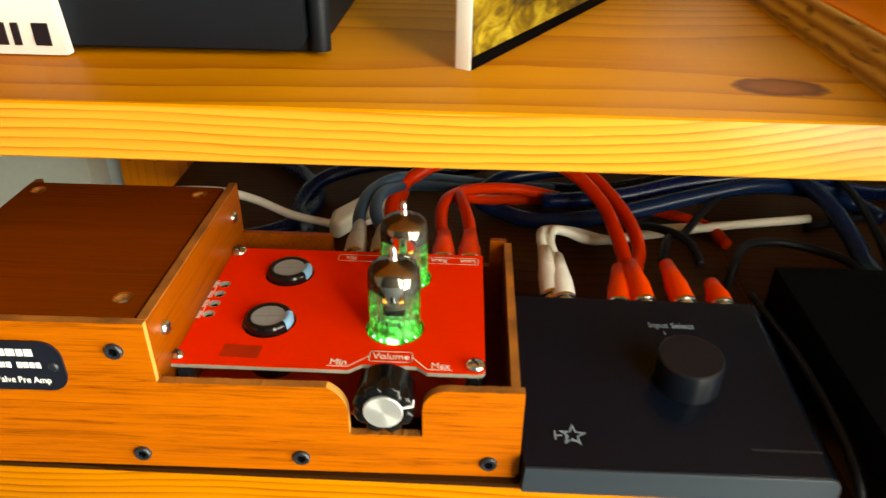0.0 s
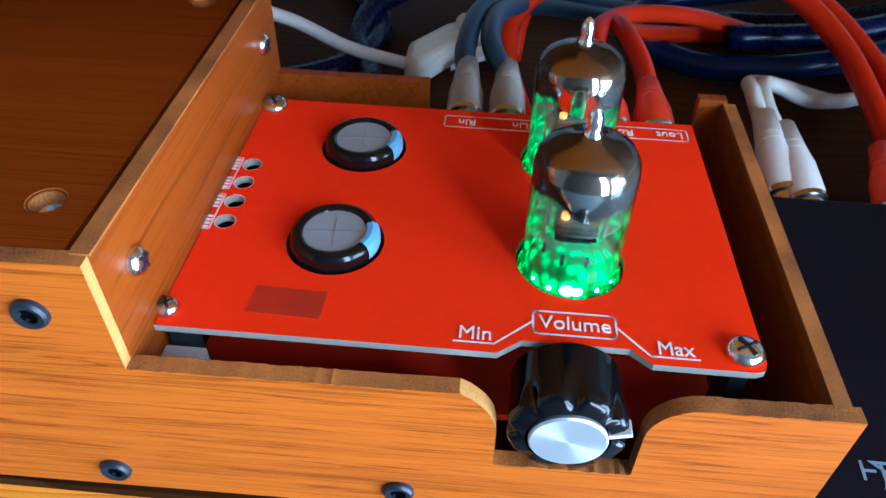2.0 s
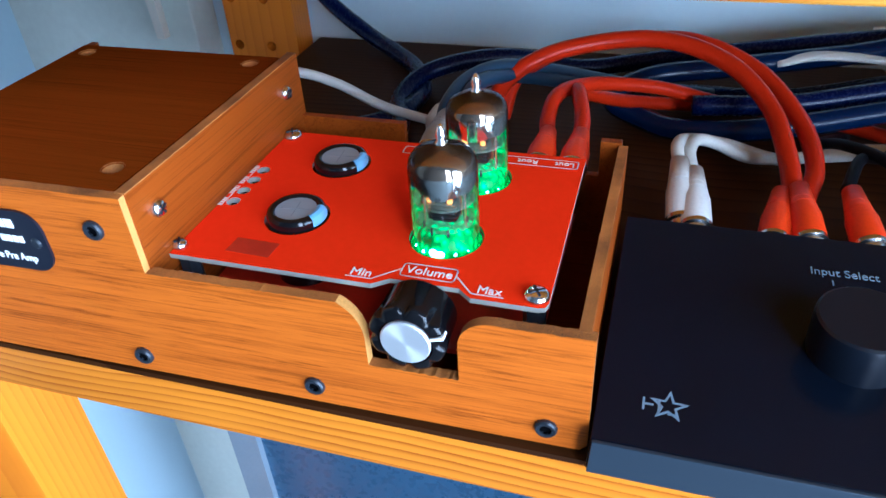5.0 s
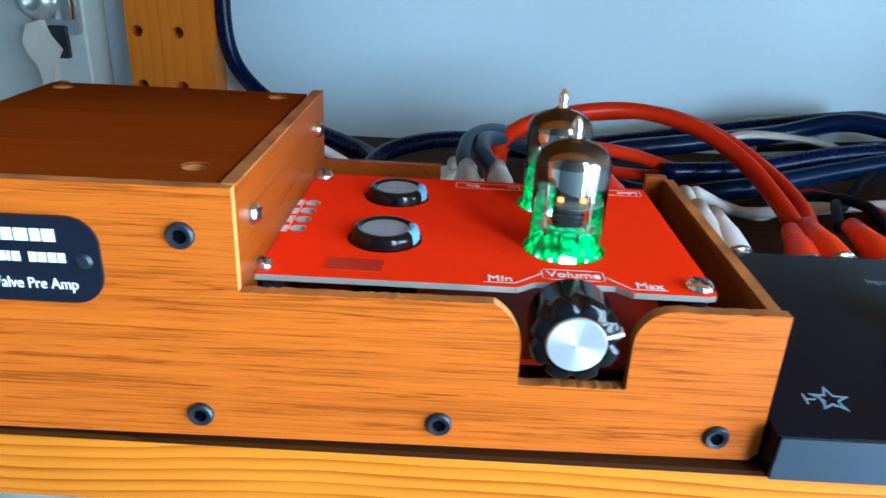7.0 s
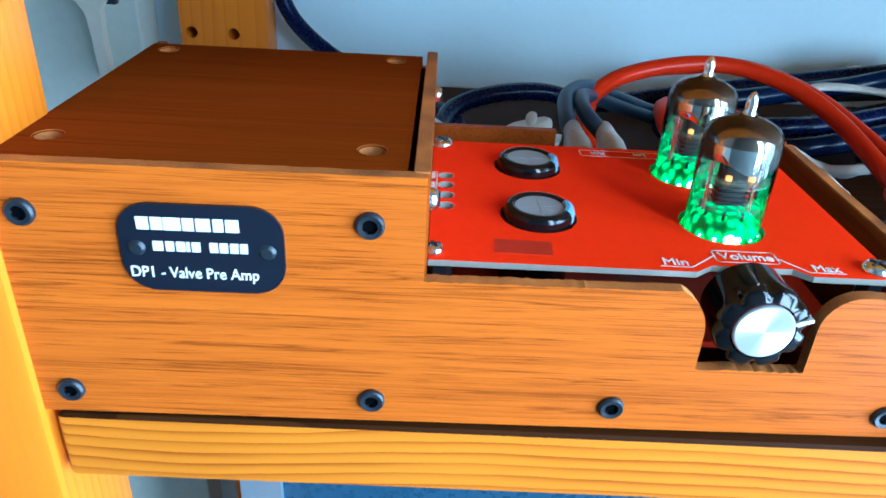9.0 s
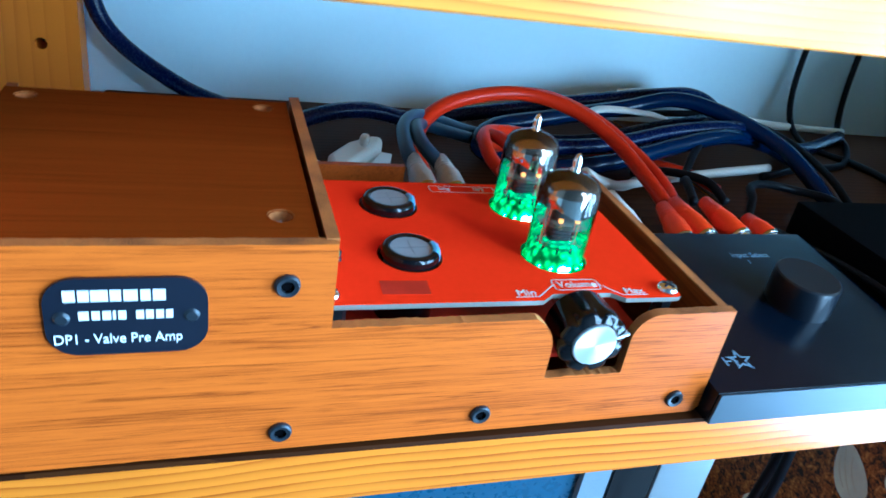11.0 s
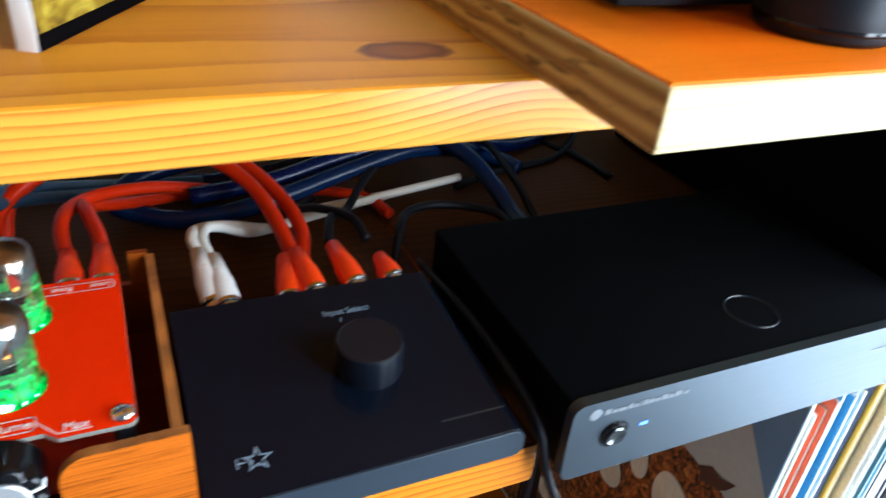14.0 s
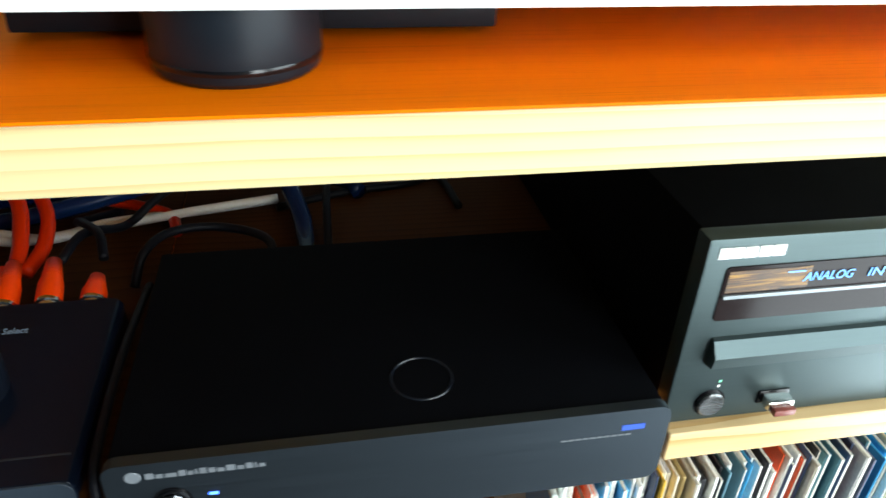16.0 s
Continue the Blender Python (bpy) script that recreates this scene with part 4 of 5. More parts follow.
# ---- disc player ----
DX0, DX1, DY, DZ0, DZ1 = 0.3130, 0.525, 0.0026, 0.0055, 0.0868
dp = thing("disc_player", "grey disc player with amber-streaked display and drawer", "disc player")
part("case", box(DX0 + 0.002, DX1 - 0.002, DY + 0.0085, 0.24, DZ0, DZ1 - 0.0008, 0.001), BLACK_MATT, dp, "black steel case")
part("front_plate", box(DX0, DX1, DY, DY + 0.0085, DZ0 - 0.0006, DZ1, 0.0012), PLAYER_GREY, dp, "brushed grey front plate")
for fx in (0.327, 0.51):
    for fy in (0.02, 0.22):
        part("foot", lathe([(0, SHELF_Z), (0.008, SHELF_Z), (0.008, DZ0 + 0.0003), (0, DZ0 + 0.0003)], 18, Matrix.Translation((fx, fy, 0))), RUBBER, dp)
disp = part("display_window", prism(round_rect(0.3215, 0.50, 0.0535, 0.0757, 0.0015, 3), DY - 0.0006, DY + 0.0004, "y"), DISPLAY, dp, "dark glossy display window")
part("window_bar", box(0.3225, 0.4995, DY - 0.0014, DY - 0.0006, 0.0632, 0.0646), SILVER, disp)
# Strip coloured in level streaks from near black to gold.
part("amber_strip", box(0.3228, 0.3535, DY - 0.0008, DY - 0.0006, 0.0655, 0.0742), painting("amber_streaks", (0.012, 0.006, 0.004), (0.09, 0.034, 0.004), (0.36, 0.17, 0.02), 90, (0.35, 1, 6)), disp)
LEAN = Matrix(((1, 0.14, 0, 0), (0, 1, 0, 0), (0, 0, 1, 0), (0, 0, 0, 1)))
words("display_words", "ANALOG", 0.0050, UPRIGHT(0.3610, 0.0698, DY - 0.0010) @ LEAN, DISPLAY_TEXT, disp, width=0.0188)
words("display_words", "IN", 0.0050, UPRIGHT(0.3792, 0.0698, DY - 0.0010) @ LEAN, DISPLAY_TEXT, disp, width=0.0056)
part("display_dash", box(0.3445, 0.3510, DY - 0.0010, DY - 0.0007, 0.0722, 0.0727), DISPLAY_TEXT, disp)
x = 0.3172
for w in (0.0042, 0.0038, 0.0046, 0.0044, 0.0046):
    part("maker_bar", box(x, x + w, DY - 0.0004, DY + 0.0002, 0.0792, 0.0834), LABEL_WHITE, dp)
    x += w + 0.0006
part("disc_drawer", prism([(DY + 0.001, 0.0335), (DY - 0.0045, 0.0348), (DY - 0.0055, 0.0400), (DY - 0.0020, 0.0455), (DY + 0.001, 0.0462)], 0.3235, 0.515, "x"), PLAYER_GREY, dp, "bevelled drawer front")
pbt = part("standby_button", lathe([(0.0054, -0.0003), (0.0054, 0.0016), (0.0048, 0.0022), (0, 0.0020)], 30, pose(0.3302, DY, 0.0140, 90, 0, 0)), brushed("dark_button", (0.16, 0.16, 0.16), 0, 0.25, 0.9), dp, "round dark metal button")
part("button_shadow_ring", lathe([(0.0054, 0.0001), (0.0064, 0.0001)], 30, pose(0.3302, DY, 0.0140, 90, 0, 0)), BLACK_GLOSS, pbt)
part("standby_light", box(0.3315, 0.3325, DY - 0.0003, DY + 0.0003, 0.0215, 0.0225), LABEL_WHITE, dp)
part("standby_light", box(0.3318, 0.3328, DY - 0.0003, DY + 0.0003, 0.0240, 0.0248), glow("faint_green_light", (0.25, 0.8, 0.5), 1.0), dp)
part("usb_socket", box(0.3500, 0.3630, DY - 0.0008, DY + 0.0003, 0.0112, 0.0172, 0.0006), BLACK_GLOSS, dp)
usb = thing("usb_stick", "short metal and red USB stick in the disc player's socket", "usb stick")
part("stick_body", box(0.3512, 0.3618, DY - 0.0065, DY - 0.0006, 0.0118, 0.0166, 0.0012), STEEL, usb)
part("stick_end", box(0.3520, 0.3610, DY - 0.0095, DY - 0.0065, 0.0120, 0.0150, 0.0008), plain("red_plastic", (0.22, 0.05, 0.035), 0.35), usb)

# ---- turntable on the plywood board ----
tt = thing("turntable", "white-plinth turntable on dark round feet", "turntable")
part("plinth", prism(round_rect(0.1195, 0.60, -0.030, 0.24, 0.006, 5), 0.1685, 0.205), WHITE_PLINTH, tt, "white lacquered plinth")
part("lower_tray", box(0.1195, 0.2390, 0.0115, 0.20, 0.1532, 0.1684, 0.001), TT_GREY, tt, "blue-grey plastic underside")


def tt_foot(x, y):
    f = part("foot", lathe([(0, 0.1512), (0.0172, 0.1512), (0.0186, 0.1524), (0.0190, 0.1545), (0.0190, 0.1686), (0, 0.1686)], 44, Matrix.Translation((x, y, 0))), TT_GREY, tt, "dark round rubber foot")
    part("foot_band", lathe([(0.0191, 0.1542), (0.0193, 0.1549), (0.0191, 0.1556)], 44, Matrix.Translation((x, y, 0))), BLACK_GLOSS, f)


tt_foot(0.1735, -0.0085)
tt_foot(0.55, -0.0050)
tt_foot(0.36, 0.19)

# ---- on the upper shelf ----
sp = thing("loudspeaker", "black loudspeaker standing on the upper shelf", "loudspeaker")
part("cabinet", box(-0.34, -0.0705, 0.0600, 0.24, UP_Z, 0.42, 0.003), SPEAKER_BLACK, sp)
part("grille", prism(round_rect(-0.338, -0.0740, 0.1385, 0.415, 0.004), 0.0540, 0.0598, "y"), SPEAKER_BLACK, sp, "black cloth grille frame")
part("side_trim", lathe([(0, UP_Z + 0.001), (0.0034, UP_Z + 0.002), (0.0034, 0.42)], 16, Matrix.Translation((-0.0700, 0.0585, 0))), TT_GREY, sp)
badge = part("maker_badge", prism([(-0.1830, 0.1362), (-0.1500, 0.1362), (-0.1518, 0.1600), (-0.1830, 0.1600)], 0.0500, 0.0538, "y"), WHITE_PLINTH, sp, "white badge with dark lettering bars")
for k, w in enumerate((0.0056, 0.0048, 0.0024, 0.0052)):
    part("badge_bar", box(-0.1800 + 0.0068 * k, -0.1800 + 0.0068 * k + w, 0.0496, 0.0500, 0.1392, 0.1462), LABEL_BLACK, badge)

cover_a = math.degrees(math.atan2(0.104, 0.0565))
sl = thing("record_sleeve", "picture sleeve with a yellow-brown cover standing upright", "record sleeve")
part("sleeve_card", box(0, 0.20, -0.0055, 0, 0, 0.20, 0.0006), LABEL_WHITE, sl, "white card edge")


part("cover_picture", box(0.0004, 0.1996, -0.0060, -0.0055, 0.0045, 0.1996), painting("yellow_brown_picture", (0.02, 0.015, 0.01), (0.25, 0.15, 0.01), (0.62, 0.48, 0.06), 60), sl)
part("cover_band", box(0.0004, 0.1996, -0.0060, -0.0055, 0.0004, 0.0044), BLACK_MATT, sl)
sl.matrix_world = pose(-0.0262, 0.0478, UP_Z, 0, 0, cover_a)

# ---- below the shelves ----
slab("shelf_bottom", (-0.2055, 0.62, 0.0, 0.286, -0.37, -0.35), PINE_POST, "pine board at the bottom of the rack", "shelf", 0.002)
slab("shelf_behind", (0.1162, 0.60, 0.116, 0.286, -0.0165, SHELF_Z), PINE, "pine shelf board behind the power amplifier, its top coloured darker for shade", "shelf", 0.001)
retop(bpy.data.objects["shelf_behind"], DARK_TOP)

tv = thing("small_television", "small flat television with a grey frame and dark blue screen", "television")
TVY = 0.090
part("cabinet", box(-0.195, 0.052, TVY + 0.008, TVY + 0.05, -0.345, -0.055, 0.004), TT_GREY, tv)
part("bezel", prism([(-0.195, -0.345), (0.052, -0.345), (0.052, -0.055), (-0.195, -0.055)], TVY, TVY + 0.0079, "y", [[(-0.178, -0.315), (-0.178, -0.07), (0.036, -0.07), (0.036, -0.315)]]), plain("grey_bezel", (0.20, 0.24, 0.28), 0.4, 0.3), tv, "blue-grey plastic frame")
part("screen", box(-0.178, 0.036, TVY + 0.004, TVY + 0.0078, -0.315, -0.07), plain("dark_screen", (0.020, 0.055, 0.10), 0.28, vary=0.3, grain=60, bump=0.0), tv, "dark blue glossy screen")
part("stand", box(-0.12, -0.02, TVY + 0.005, TVY + 0.12, -0.35, -0.345), TT_GREY, tv)

su = thing("silver_set_top_unit", "silver plastic unit with a dark slot above a curved lip", "audio unit")
# Body of the silver unit coloured dark in place of shade below the gap.
part("cabinet", box(0.0535, 0.118, 0.094, 0.20, -0.35, -0.075, 0.003), TT_GREY, su)
part("dark_slot", box(0.0555, 0.0815, 0.0915, 0.0945, -0.160, -0.10), BLACK_GLOSS, su)
part("side_face", box(0.0825, 0.117, 0.0905, 0.0945, -0.162, -0.08, 0.001), SILVER, su)
part("curved_lip", prism([(0.095, -0.164), (0.088, -0.166), (0.082, -0.175), (0.080, -0.19), (0.083, -0.21), (0.095, -0.22)], 0.0545, 0.1175, "x"), SILVER, su, "bright curved lip")


def leafy(name):
    m, t, b = nodes(name)
    v = mapped(t, (1, 1, 1))
    n = noise_tex(t, v, 160.0, 5.0, 0.7, 0.8)
    w = noise_tex(t, v, 420.0, 3.0)
    col = ramp(t, math_node(t, "ADD", math_node(t, "MULTIPLY", n, 0.7), math_node(t, "MULTIPLY", w, 0.3)),
               [(0.43, (0.012, 0.006, 0.004)), (0.66, (0.84, 0.40, 0.08)), (0.54, (0.44, 0.12, 0.016))])
    link(t, col, b.inputs["Base Color"])
    b.inputs["Roughness"].default_value = 0.5
    return m


# the outermost record sleeve faces the gap with its printed cover: pale bulbs on brown leaf litter
PX = 0.2745
pic = thing("record_sleeve", "record sleeve with a printed cover of pale bulbs on brown leaves", "record sleeve", "record sleeves in a row")
part("sleeve_card", box(PX, PX + 0.0026, 0.0050, 0.2720, -0.35, -0.0320, 0.0004, 1), plain("pale_green_grey_print", (0.58, 0.62, 0.56), 0.5, vary=0.12, grain=60), pic)
part("blue_corner", prism([(0.0055, -0.034), (0.046, -0.034), (0.030, -0.066), (0.0055, -0.100)], PX - 0.0003, PX - 0.0001, "x"), plain("blue_grey_print", (0.17, 0.33, 0.50), 0.5), pic)
part("leaf_litter", prism([(0.0055, -0.345), (0.0055, -0.138), (0.018, -0.128), (0.030, -0.121), (0.050, -0.119), (0.068, -0.117), (0.085, -0.121), (0.110, -0.134), (0.150, -0.150), (0.2715, -0.180), (0.2715, -0.345)], PX - 0.0004, PX - 0.0001, "x"), leafy("printed_leaf_litter"), pic)
part("dark_leaf", prism([(0.050, -0.118), (0.042, -0.111), (0.034, -0.112), (0.024, -0.1075), (0.029, -0.117), (0.033, -0.121), (0.045, -0.126)], PX - 0.0006, PX - 0.00045, "x"), plain("dark_leaf_print", (0.09, 0.035, 0.02), 0.5, vary=0.4, grain=600), pic)
BULB = plain("pale_bulb_print", (0.90, 0.84, 0.66), 0.5, vary=0.16, grain=900)
BULB_LINE = plain("bulb_vein_print", (0.84, 0.76, 0.55), 0.5, vary=0.2)
for k, (y, z, w, h, a) in enumerate(((0.170, -0.277, 0.0090, 0.0170, 60), (0.121, -0.184, 0.0110, 0.0200, -35), (0.0915, -0.159, 0.0060, 0.0120, 5), (0.060, -0.160, 0.0140, 0.0170, -25),
                                     (0.028, -0.168, 0.0150, 0.0215, -15), (0.066, -0.203, 0.0165, 0.0210, -20), (0.030, -0.222, 0.0150, 0.0200, 20), (0.098, -0.232, 0.0120, 0.0170, 15), (0.140, -0.320, 0.0120, 0.0170, -20))):
    w, h = w * 1.22, h * 1.1
    c, s = math.cos(radians(a)), math.sin(radians(a))
    pts = [(y + c * w * math.cos(u) * (1 - 0.25 * math.sin(u)) - s * h * math.sin(u), z + s * w * math.cos(u) * (1 - 0.25 * math.sin(u)) + c * h * math.sin(u)) for u in [2 * math.pi * j / 26 for j in range(26)]]
    b = part("bulb", prism(pts, PX - 0.0008 - 0.0001 * k, PX - 0.0005, "x"), BULB, pic)
    for o, e in ((-0.35, 0.55), (0.05, 0.75), (0.42, 0.5)):
        vein = [(o * w + (1 - q * q) * 0.16 * w, q * e * h) for q in (-1, -0.6, -0.2, 0.2, 0.6, 1)]
        rim = vein + [(u + 0.0005 + 0.0007 * (1 - abs(v) / h), v) for u, v in vein[::-1]]
        part("bulb_vein", prism([(y + c * u - s * v, z + s * u + c * v) for u, v in rim], PX - 0.0011 - 0.0001 * k, PX - 0.0009 - 0.0001 * k, "x"), BULB_LINE, b)

# ---- record sleeves ----
rng = random.Random(7)
PALETTE = [(0.78, 0.76, 0.70), (0.72, 0.74, 0.74), (0.80, 0.78, 0.72), (0.68, 0.62, 0.48), (0.02, 0.02, 0.025), (0.05, 0.07, 0.13), (0.04, 0.34, 0.62), (0.78, 0.09, 0.02), (0.75, 0.42, 0.04),
           (0.16, 0.05, 0.025), (0.28, 0.14, 0.06), (0.09, 0.22, 0.27), (0.42, 0.30, 0.12), (0.75, 0.73, 0.66)]
SLEEVES = [plain("sleeve_card", c, 0.45, vary=0.3, grain=130, bump=0.2) for c in PALETTE]
PAPER = plain("paper_edge", (0.70, 0.68, 0.60), 0.7, vary=0.2, grain=600)
x = 0.2775
k = 0
ORDER = [0, 1, 0, 7, 7, 1, 6, 0, 6, 0, 1, 3, 0, 5, 8, 0, 1, 3, 12, 0]
MIXED = [0, 4, 1, 4, 5, 3, 4, 2, 6, 9, 4, 5, 0, 10, 7, 4, 11, 13]
while x < 0.500:
    w = rng.uniform(0.0024, 0.0036) if k < 9 else rng.uniform(0.0013, 0.0031)
    c = ORDER[k] if k < len(ORDER) else rng.choice(MIXED)
    y0, top = rng.uniform(0.003, 0.0125), -0.0315 - rng.uniform(0, 0.004) - (0.004 if rng.random() < 0.1 else 0)
    rs = tagged(part("record_sleeve", box(0, w - 0.0003, 0, 0.265, 0, top + 0.35, 0.0004, 1), SLEEVES[c]),
                "card record sleeve standing upright in a tight row", "record sleeve", "record sleeves in a row")
    rs.matrix_world = pose(x, y0, -0.35, 0, rng.uniform(-0.2, 0.25), 0)
    if w > 0.0022:
        part("inner_paper", box(0.0007, w - 0.0011, -0.0003, 0.2, 0.004, top + 0.3502), PAPER, rs)
    x += w + rng.uniform(0.0002, 0.0010)
    k += 1

# ---- latch on the panel beside the post ----
la = thing("panel_latch", "white painted metal latch with a long lever", "latch")
LY = 0.262
part("latch_plate", prism(round_rect(-0.305, -0.2798, 0.058, 0.130, 0.003), LY - 0.004, LY, "y"), plain("grey_white_metal", (0.42, 0.44, 0.44), 0.4, 0.4), la)
part("latch_body", lathe([(0.0095, 0), (0.0095, 0.008), (0.006, 0.013), (0.004, 0.013), (0.0035, 0.009), (0, 0.009)], 24, pose(-0.2965, LY - 0.003, 0.0755, 90, 0, 0)), plain("worn_metal", (0.50, 0.50, 0.46), 0.3, 0.5, vary=0.3), la, smooth=True)
part("latch_bolt", box(-0.2890, -0.2800, LY - 0.010, LY - 0.004, 0.066, 0.079, 0.0015), STEEL, la)
part("latch_lever", prism([(-0.3035, 0.064), (-0.307, 0.055), (-0.3055, 0.049), (-0.3005, 0.043), (-0.2990, 0.030), (-0.2980, 0.010), (-0.2925, 0.010), (-0.2930, 0.030), (-0.2925, 0.044), (-0.2885, 0.051), (-0.2935, 0.058), (-0.2965, 0.066)], LY - 0.013, LY - 0.007, "y"), CREAM, la, "cream lever")
part("latch_pivot", box(-0.2960, -0.2860, LY - 0.0075, LY - 0.003, 0.0460, 0.0630, 0.001), BLACK_STEEL, la)

# ---- cables and plugs ----
def cable(name, label, points, radius, material, group="", flat=1.0):
    return tagged(part(name, sweep(points, radius, 12, 8, flat), material, smooth=True), label, "cable", group)


BL = "thick dark blue cable lying coiled at the back of the shelf"
cable("mains_cable", "thick dark blue cable hanging down the wall onto the shelf",
      [(-0.205, 0.281, 0.118), (-0.209, 0.281, 0.078), (-0.206, 0.280, 0.049), (-0.192, 0.277, 0.030), (-0.163, 0.268, 0.013), (-0.140, 0.252, 0.009), (-0.122, 0.233, 0.008), (-0.110, 0.205, 0.008), (-0.114, 0.179, 0.008), (-0.130, 0.161, 0.008), (-0.160, 0.150, 0.008)], 0.0045, BLUE_CABLE, "blue cables")
cable("mains_cable", BL, [(-0.105, 0.150, 0.008), (-0.110, 0.172, 0.008), (-0.117, 0.190, 0.010), (-0.111, 0.211, 0.015), (-0.091, 0.226, 0.018), (-0.066, 0.237, 0.017), (-0.035, 0.245, 0.010), (0.001, 0.252, 0.014), (0.074, 0.252, 0.026), (0.130, 0.252, 0.034), (0.150, 0.252, 0.034), (0.159, 0.244, 0.030), (0.152, 0.232, 0.026), (0.110, 0.226, 0.020), (0.060, 0.218, 0.012), (0.020, 0.226, 0.008)], 0.0045, BLUE_CABLE, "blue cables")
cable("mains_cable", BL, [(0.215, 0.200, 0.008), (0.205, 0.214, 0.010), (0.180, 0.211, 0.019), (0.141, 0.200, 0.027), (0.101, 0.190, 0.023), (0.053, 0.176, 0.017), (0.017, 0.180, 0.011), (-0.002, 0.190, 0.011), (-0.0145, 0.196, 0.016), (0.000, 0.212, 0.021), (0.036, 0.222, 0.024), (0.088, 0.236, 0.028), (0.122, 0.232, 0.037), (0.150, 0.216, 0.034), (0.172, 0.190, 0.026), (0.181, 0.166, 0.015), (0.183, 0.150, 0.0085), (0.184, 0.130, 0.0083)], 0.0048, TEAL_CABLE, "blue cables")
cable("mains_cable", BL, [(0.020, 0.186, 0.020), (0.060, 0.190, 0.022), (0.105, 0.200, 0.028), (0.150, 0.206, 0.030), (0.185, 0.220, 0.020), (0.230, 0.232, 0.009), (0.290, 0.262, 0.009)], 0.0044, BLUE_CABLE, "blue cables")
RD = "glossy orange-red signal cable arching over the shelf"
cable("signal_cable", RD, [(-0.052, 0.130, 0.012), (-0.060, 0.150, 0.026), (-0.057, 0.165, 0.035), (-0.041, 0.180, 0.042), (-0.013, 0.190, 0.046), (0.011, 0.190, 0.046), (0.033, 0.180, 0.041), (0.048, 0.163, 0.032), (0.054, 0.140, 0.024), (0.056, 0.120, 0.018)], 0.0036, RED_CABLE, "red signal cables")
cable("signal_cable", RD, [(-0.058, 0.160, 0.020), (-0.054, 0.172, 0.034), (-0.036, 0.188, 0.041), (-0.010, 0.198, 0.043), (0.018, 0.198, 0.044), (0.044, 0.186, 0.037), (0.060, 0.162, 0.027), (0.064, 0.138, 0.021), (0.0600, 0.120, 0.0175)], 0.0034, RED_CABLE, "red signal cables")
RDO = "red signal cable plugged into the pre-amplifier output"
cable("signal_cable", RDO, [(-0.0315, 0.118, 0.034), (-0.0335, 0.130, 0.036), (-0.033, 0.142, 0.0385), (-0.029, 0.154, 0.038), (-0.018, 0.170, 0.034), (0.006, 0.186, 0.027), (0.036, 0.196, 0.017), (0.075, 0.198, 0.012), (0.110, 0.185, 0.009), (0.118, 0.165, 0.008)], 0.0030, RED_CABLE, "red signal cables")
cable("signal_cable", RDO, [(-0.0195, 0.118, 0.035), (-0.0205, 0.130, 0.037), (-0.024, 0.146, 0.039), (-0.026, 0.158, 0.036), (-0.022, 0.172, 0.028), (-0.006, 0.190, 0.018), (0.030, 0.205, 0.012), (0.080, 0.212, 0.009)], 0.0030, RED_CABLE, "red signal cables")
GR = "grey-blue signal cable plugged into the pre-amplifier input"
cable("signal_cable", GR, [(-0.0710, 0.116, 0.037), (-0.0722, 0.128, 0.040), (-0.069, 0.148, 0.042), (-0.058, 0.168, 0.040), (-0.040, 0.190, 0.030), (-0.010, 0.214, 0.016), (0.030, 0.222, 0.010)], 0.0031, GREY_CABLE, "grey signal cables")
cable("signal_cable", GR, [(-0.0595, 0.116, 0.037), (-0.0650, 0.130, 0.041), (-0.063, 0.150, 0.041), (-0.052, 0.172, 0.034), (-0.030, 0.196, 0.022), (0.000, 0.216, 0.009)], 0.0031, GREY_CABLE, "grey signal cables")
cable("cord_cable", "thin white cord running to a white connector", [(-0.190, 0.150, 0.030), (-0.176, 0.150, 0.037), (-0.150, 0.151, 0.038), (-0.132, 0.155, 0.032), (-0.114, 0.161, 0.020), (-0.093, 0.168, 0.011)], 0.0022, WHITE_CABLE, "white cords")
WH = "white signal lead plugged into the selector box"
cable("signal_cable", WH, [(0.0215, 0.122, 0.022), (0.0195, 0.133, 0.0255), (0.0225, 0.145, 0.0245), (0.030, 0.152, 0.020), (0.045, 0.156, 0.013), (0.072, 0.168, 0.010), (0.092, 0.174, 0.010), (0.126, 0.181, 0.0115), (0.169, 0.189, 0.0125)], 0.0024, WHITE_CABLE, "white cords")
cable("signal_cable", WH, [(0.0165, 0.122, 0.024), (0.0150, 0.133, 0.028), (0.0200, 0.150, 0.022), (0.034, 0.160, 0.016), (0.058, 0.165, 0.0085), (0.080, 0.178, 0.0085), (0.126, 0.186, 0.0085), (0.168, 0.195, 0.0085)], 0.0024, WHITE_CABLE, "white cords")
cable("flat_cord", "flat white cord among the blue cables", [(0.055, 0.226, 0.026), (0.076, 0.230, 0.029), (0.113, 0.235, 0.025), (0.150, 0.242, 0.012), (0.185, 0.255, 0.008)], 0.0042, WHITE_CABLE, "white cords", 0.45)
cable("flat_cord", "pale cord lying along the foot of the wall", [(0.100, 0.262, 0.030), (0.135, 0.266, 0.030), (0.170, 0.268, 0.022), (0.220, 0.268, 0.014), (0.300, 0.270, 0.010)], 0.0026, CREAM, "white cords")
BK = "thin black lead behind the selector box and amplifier"
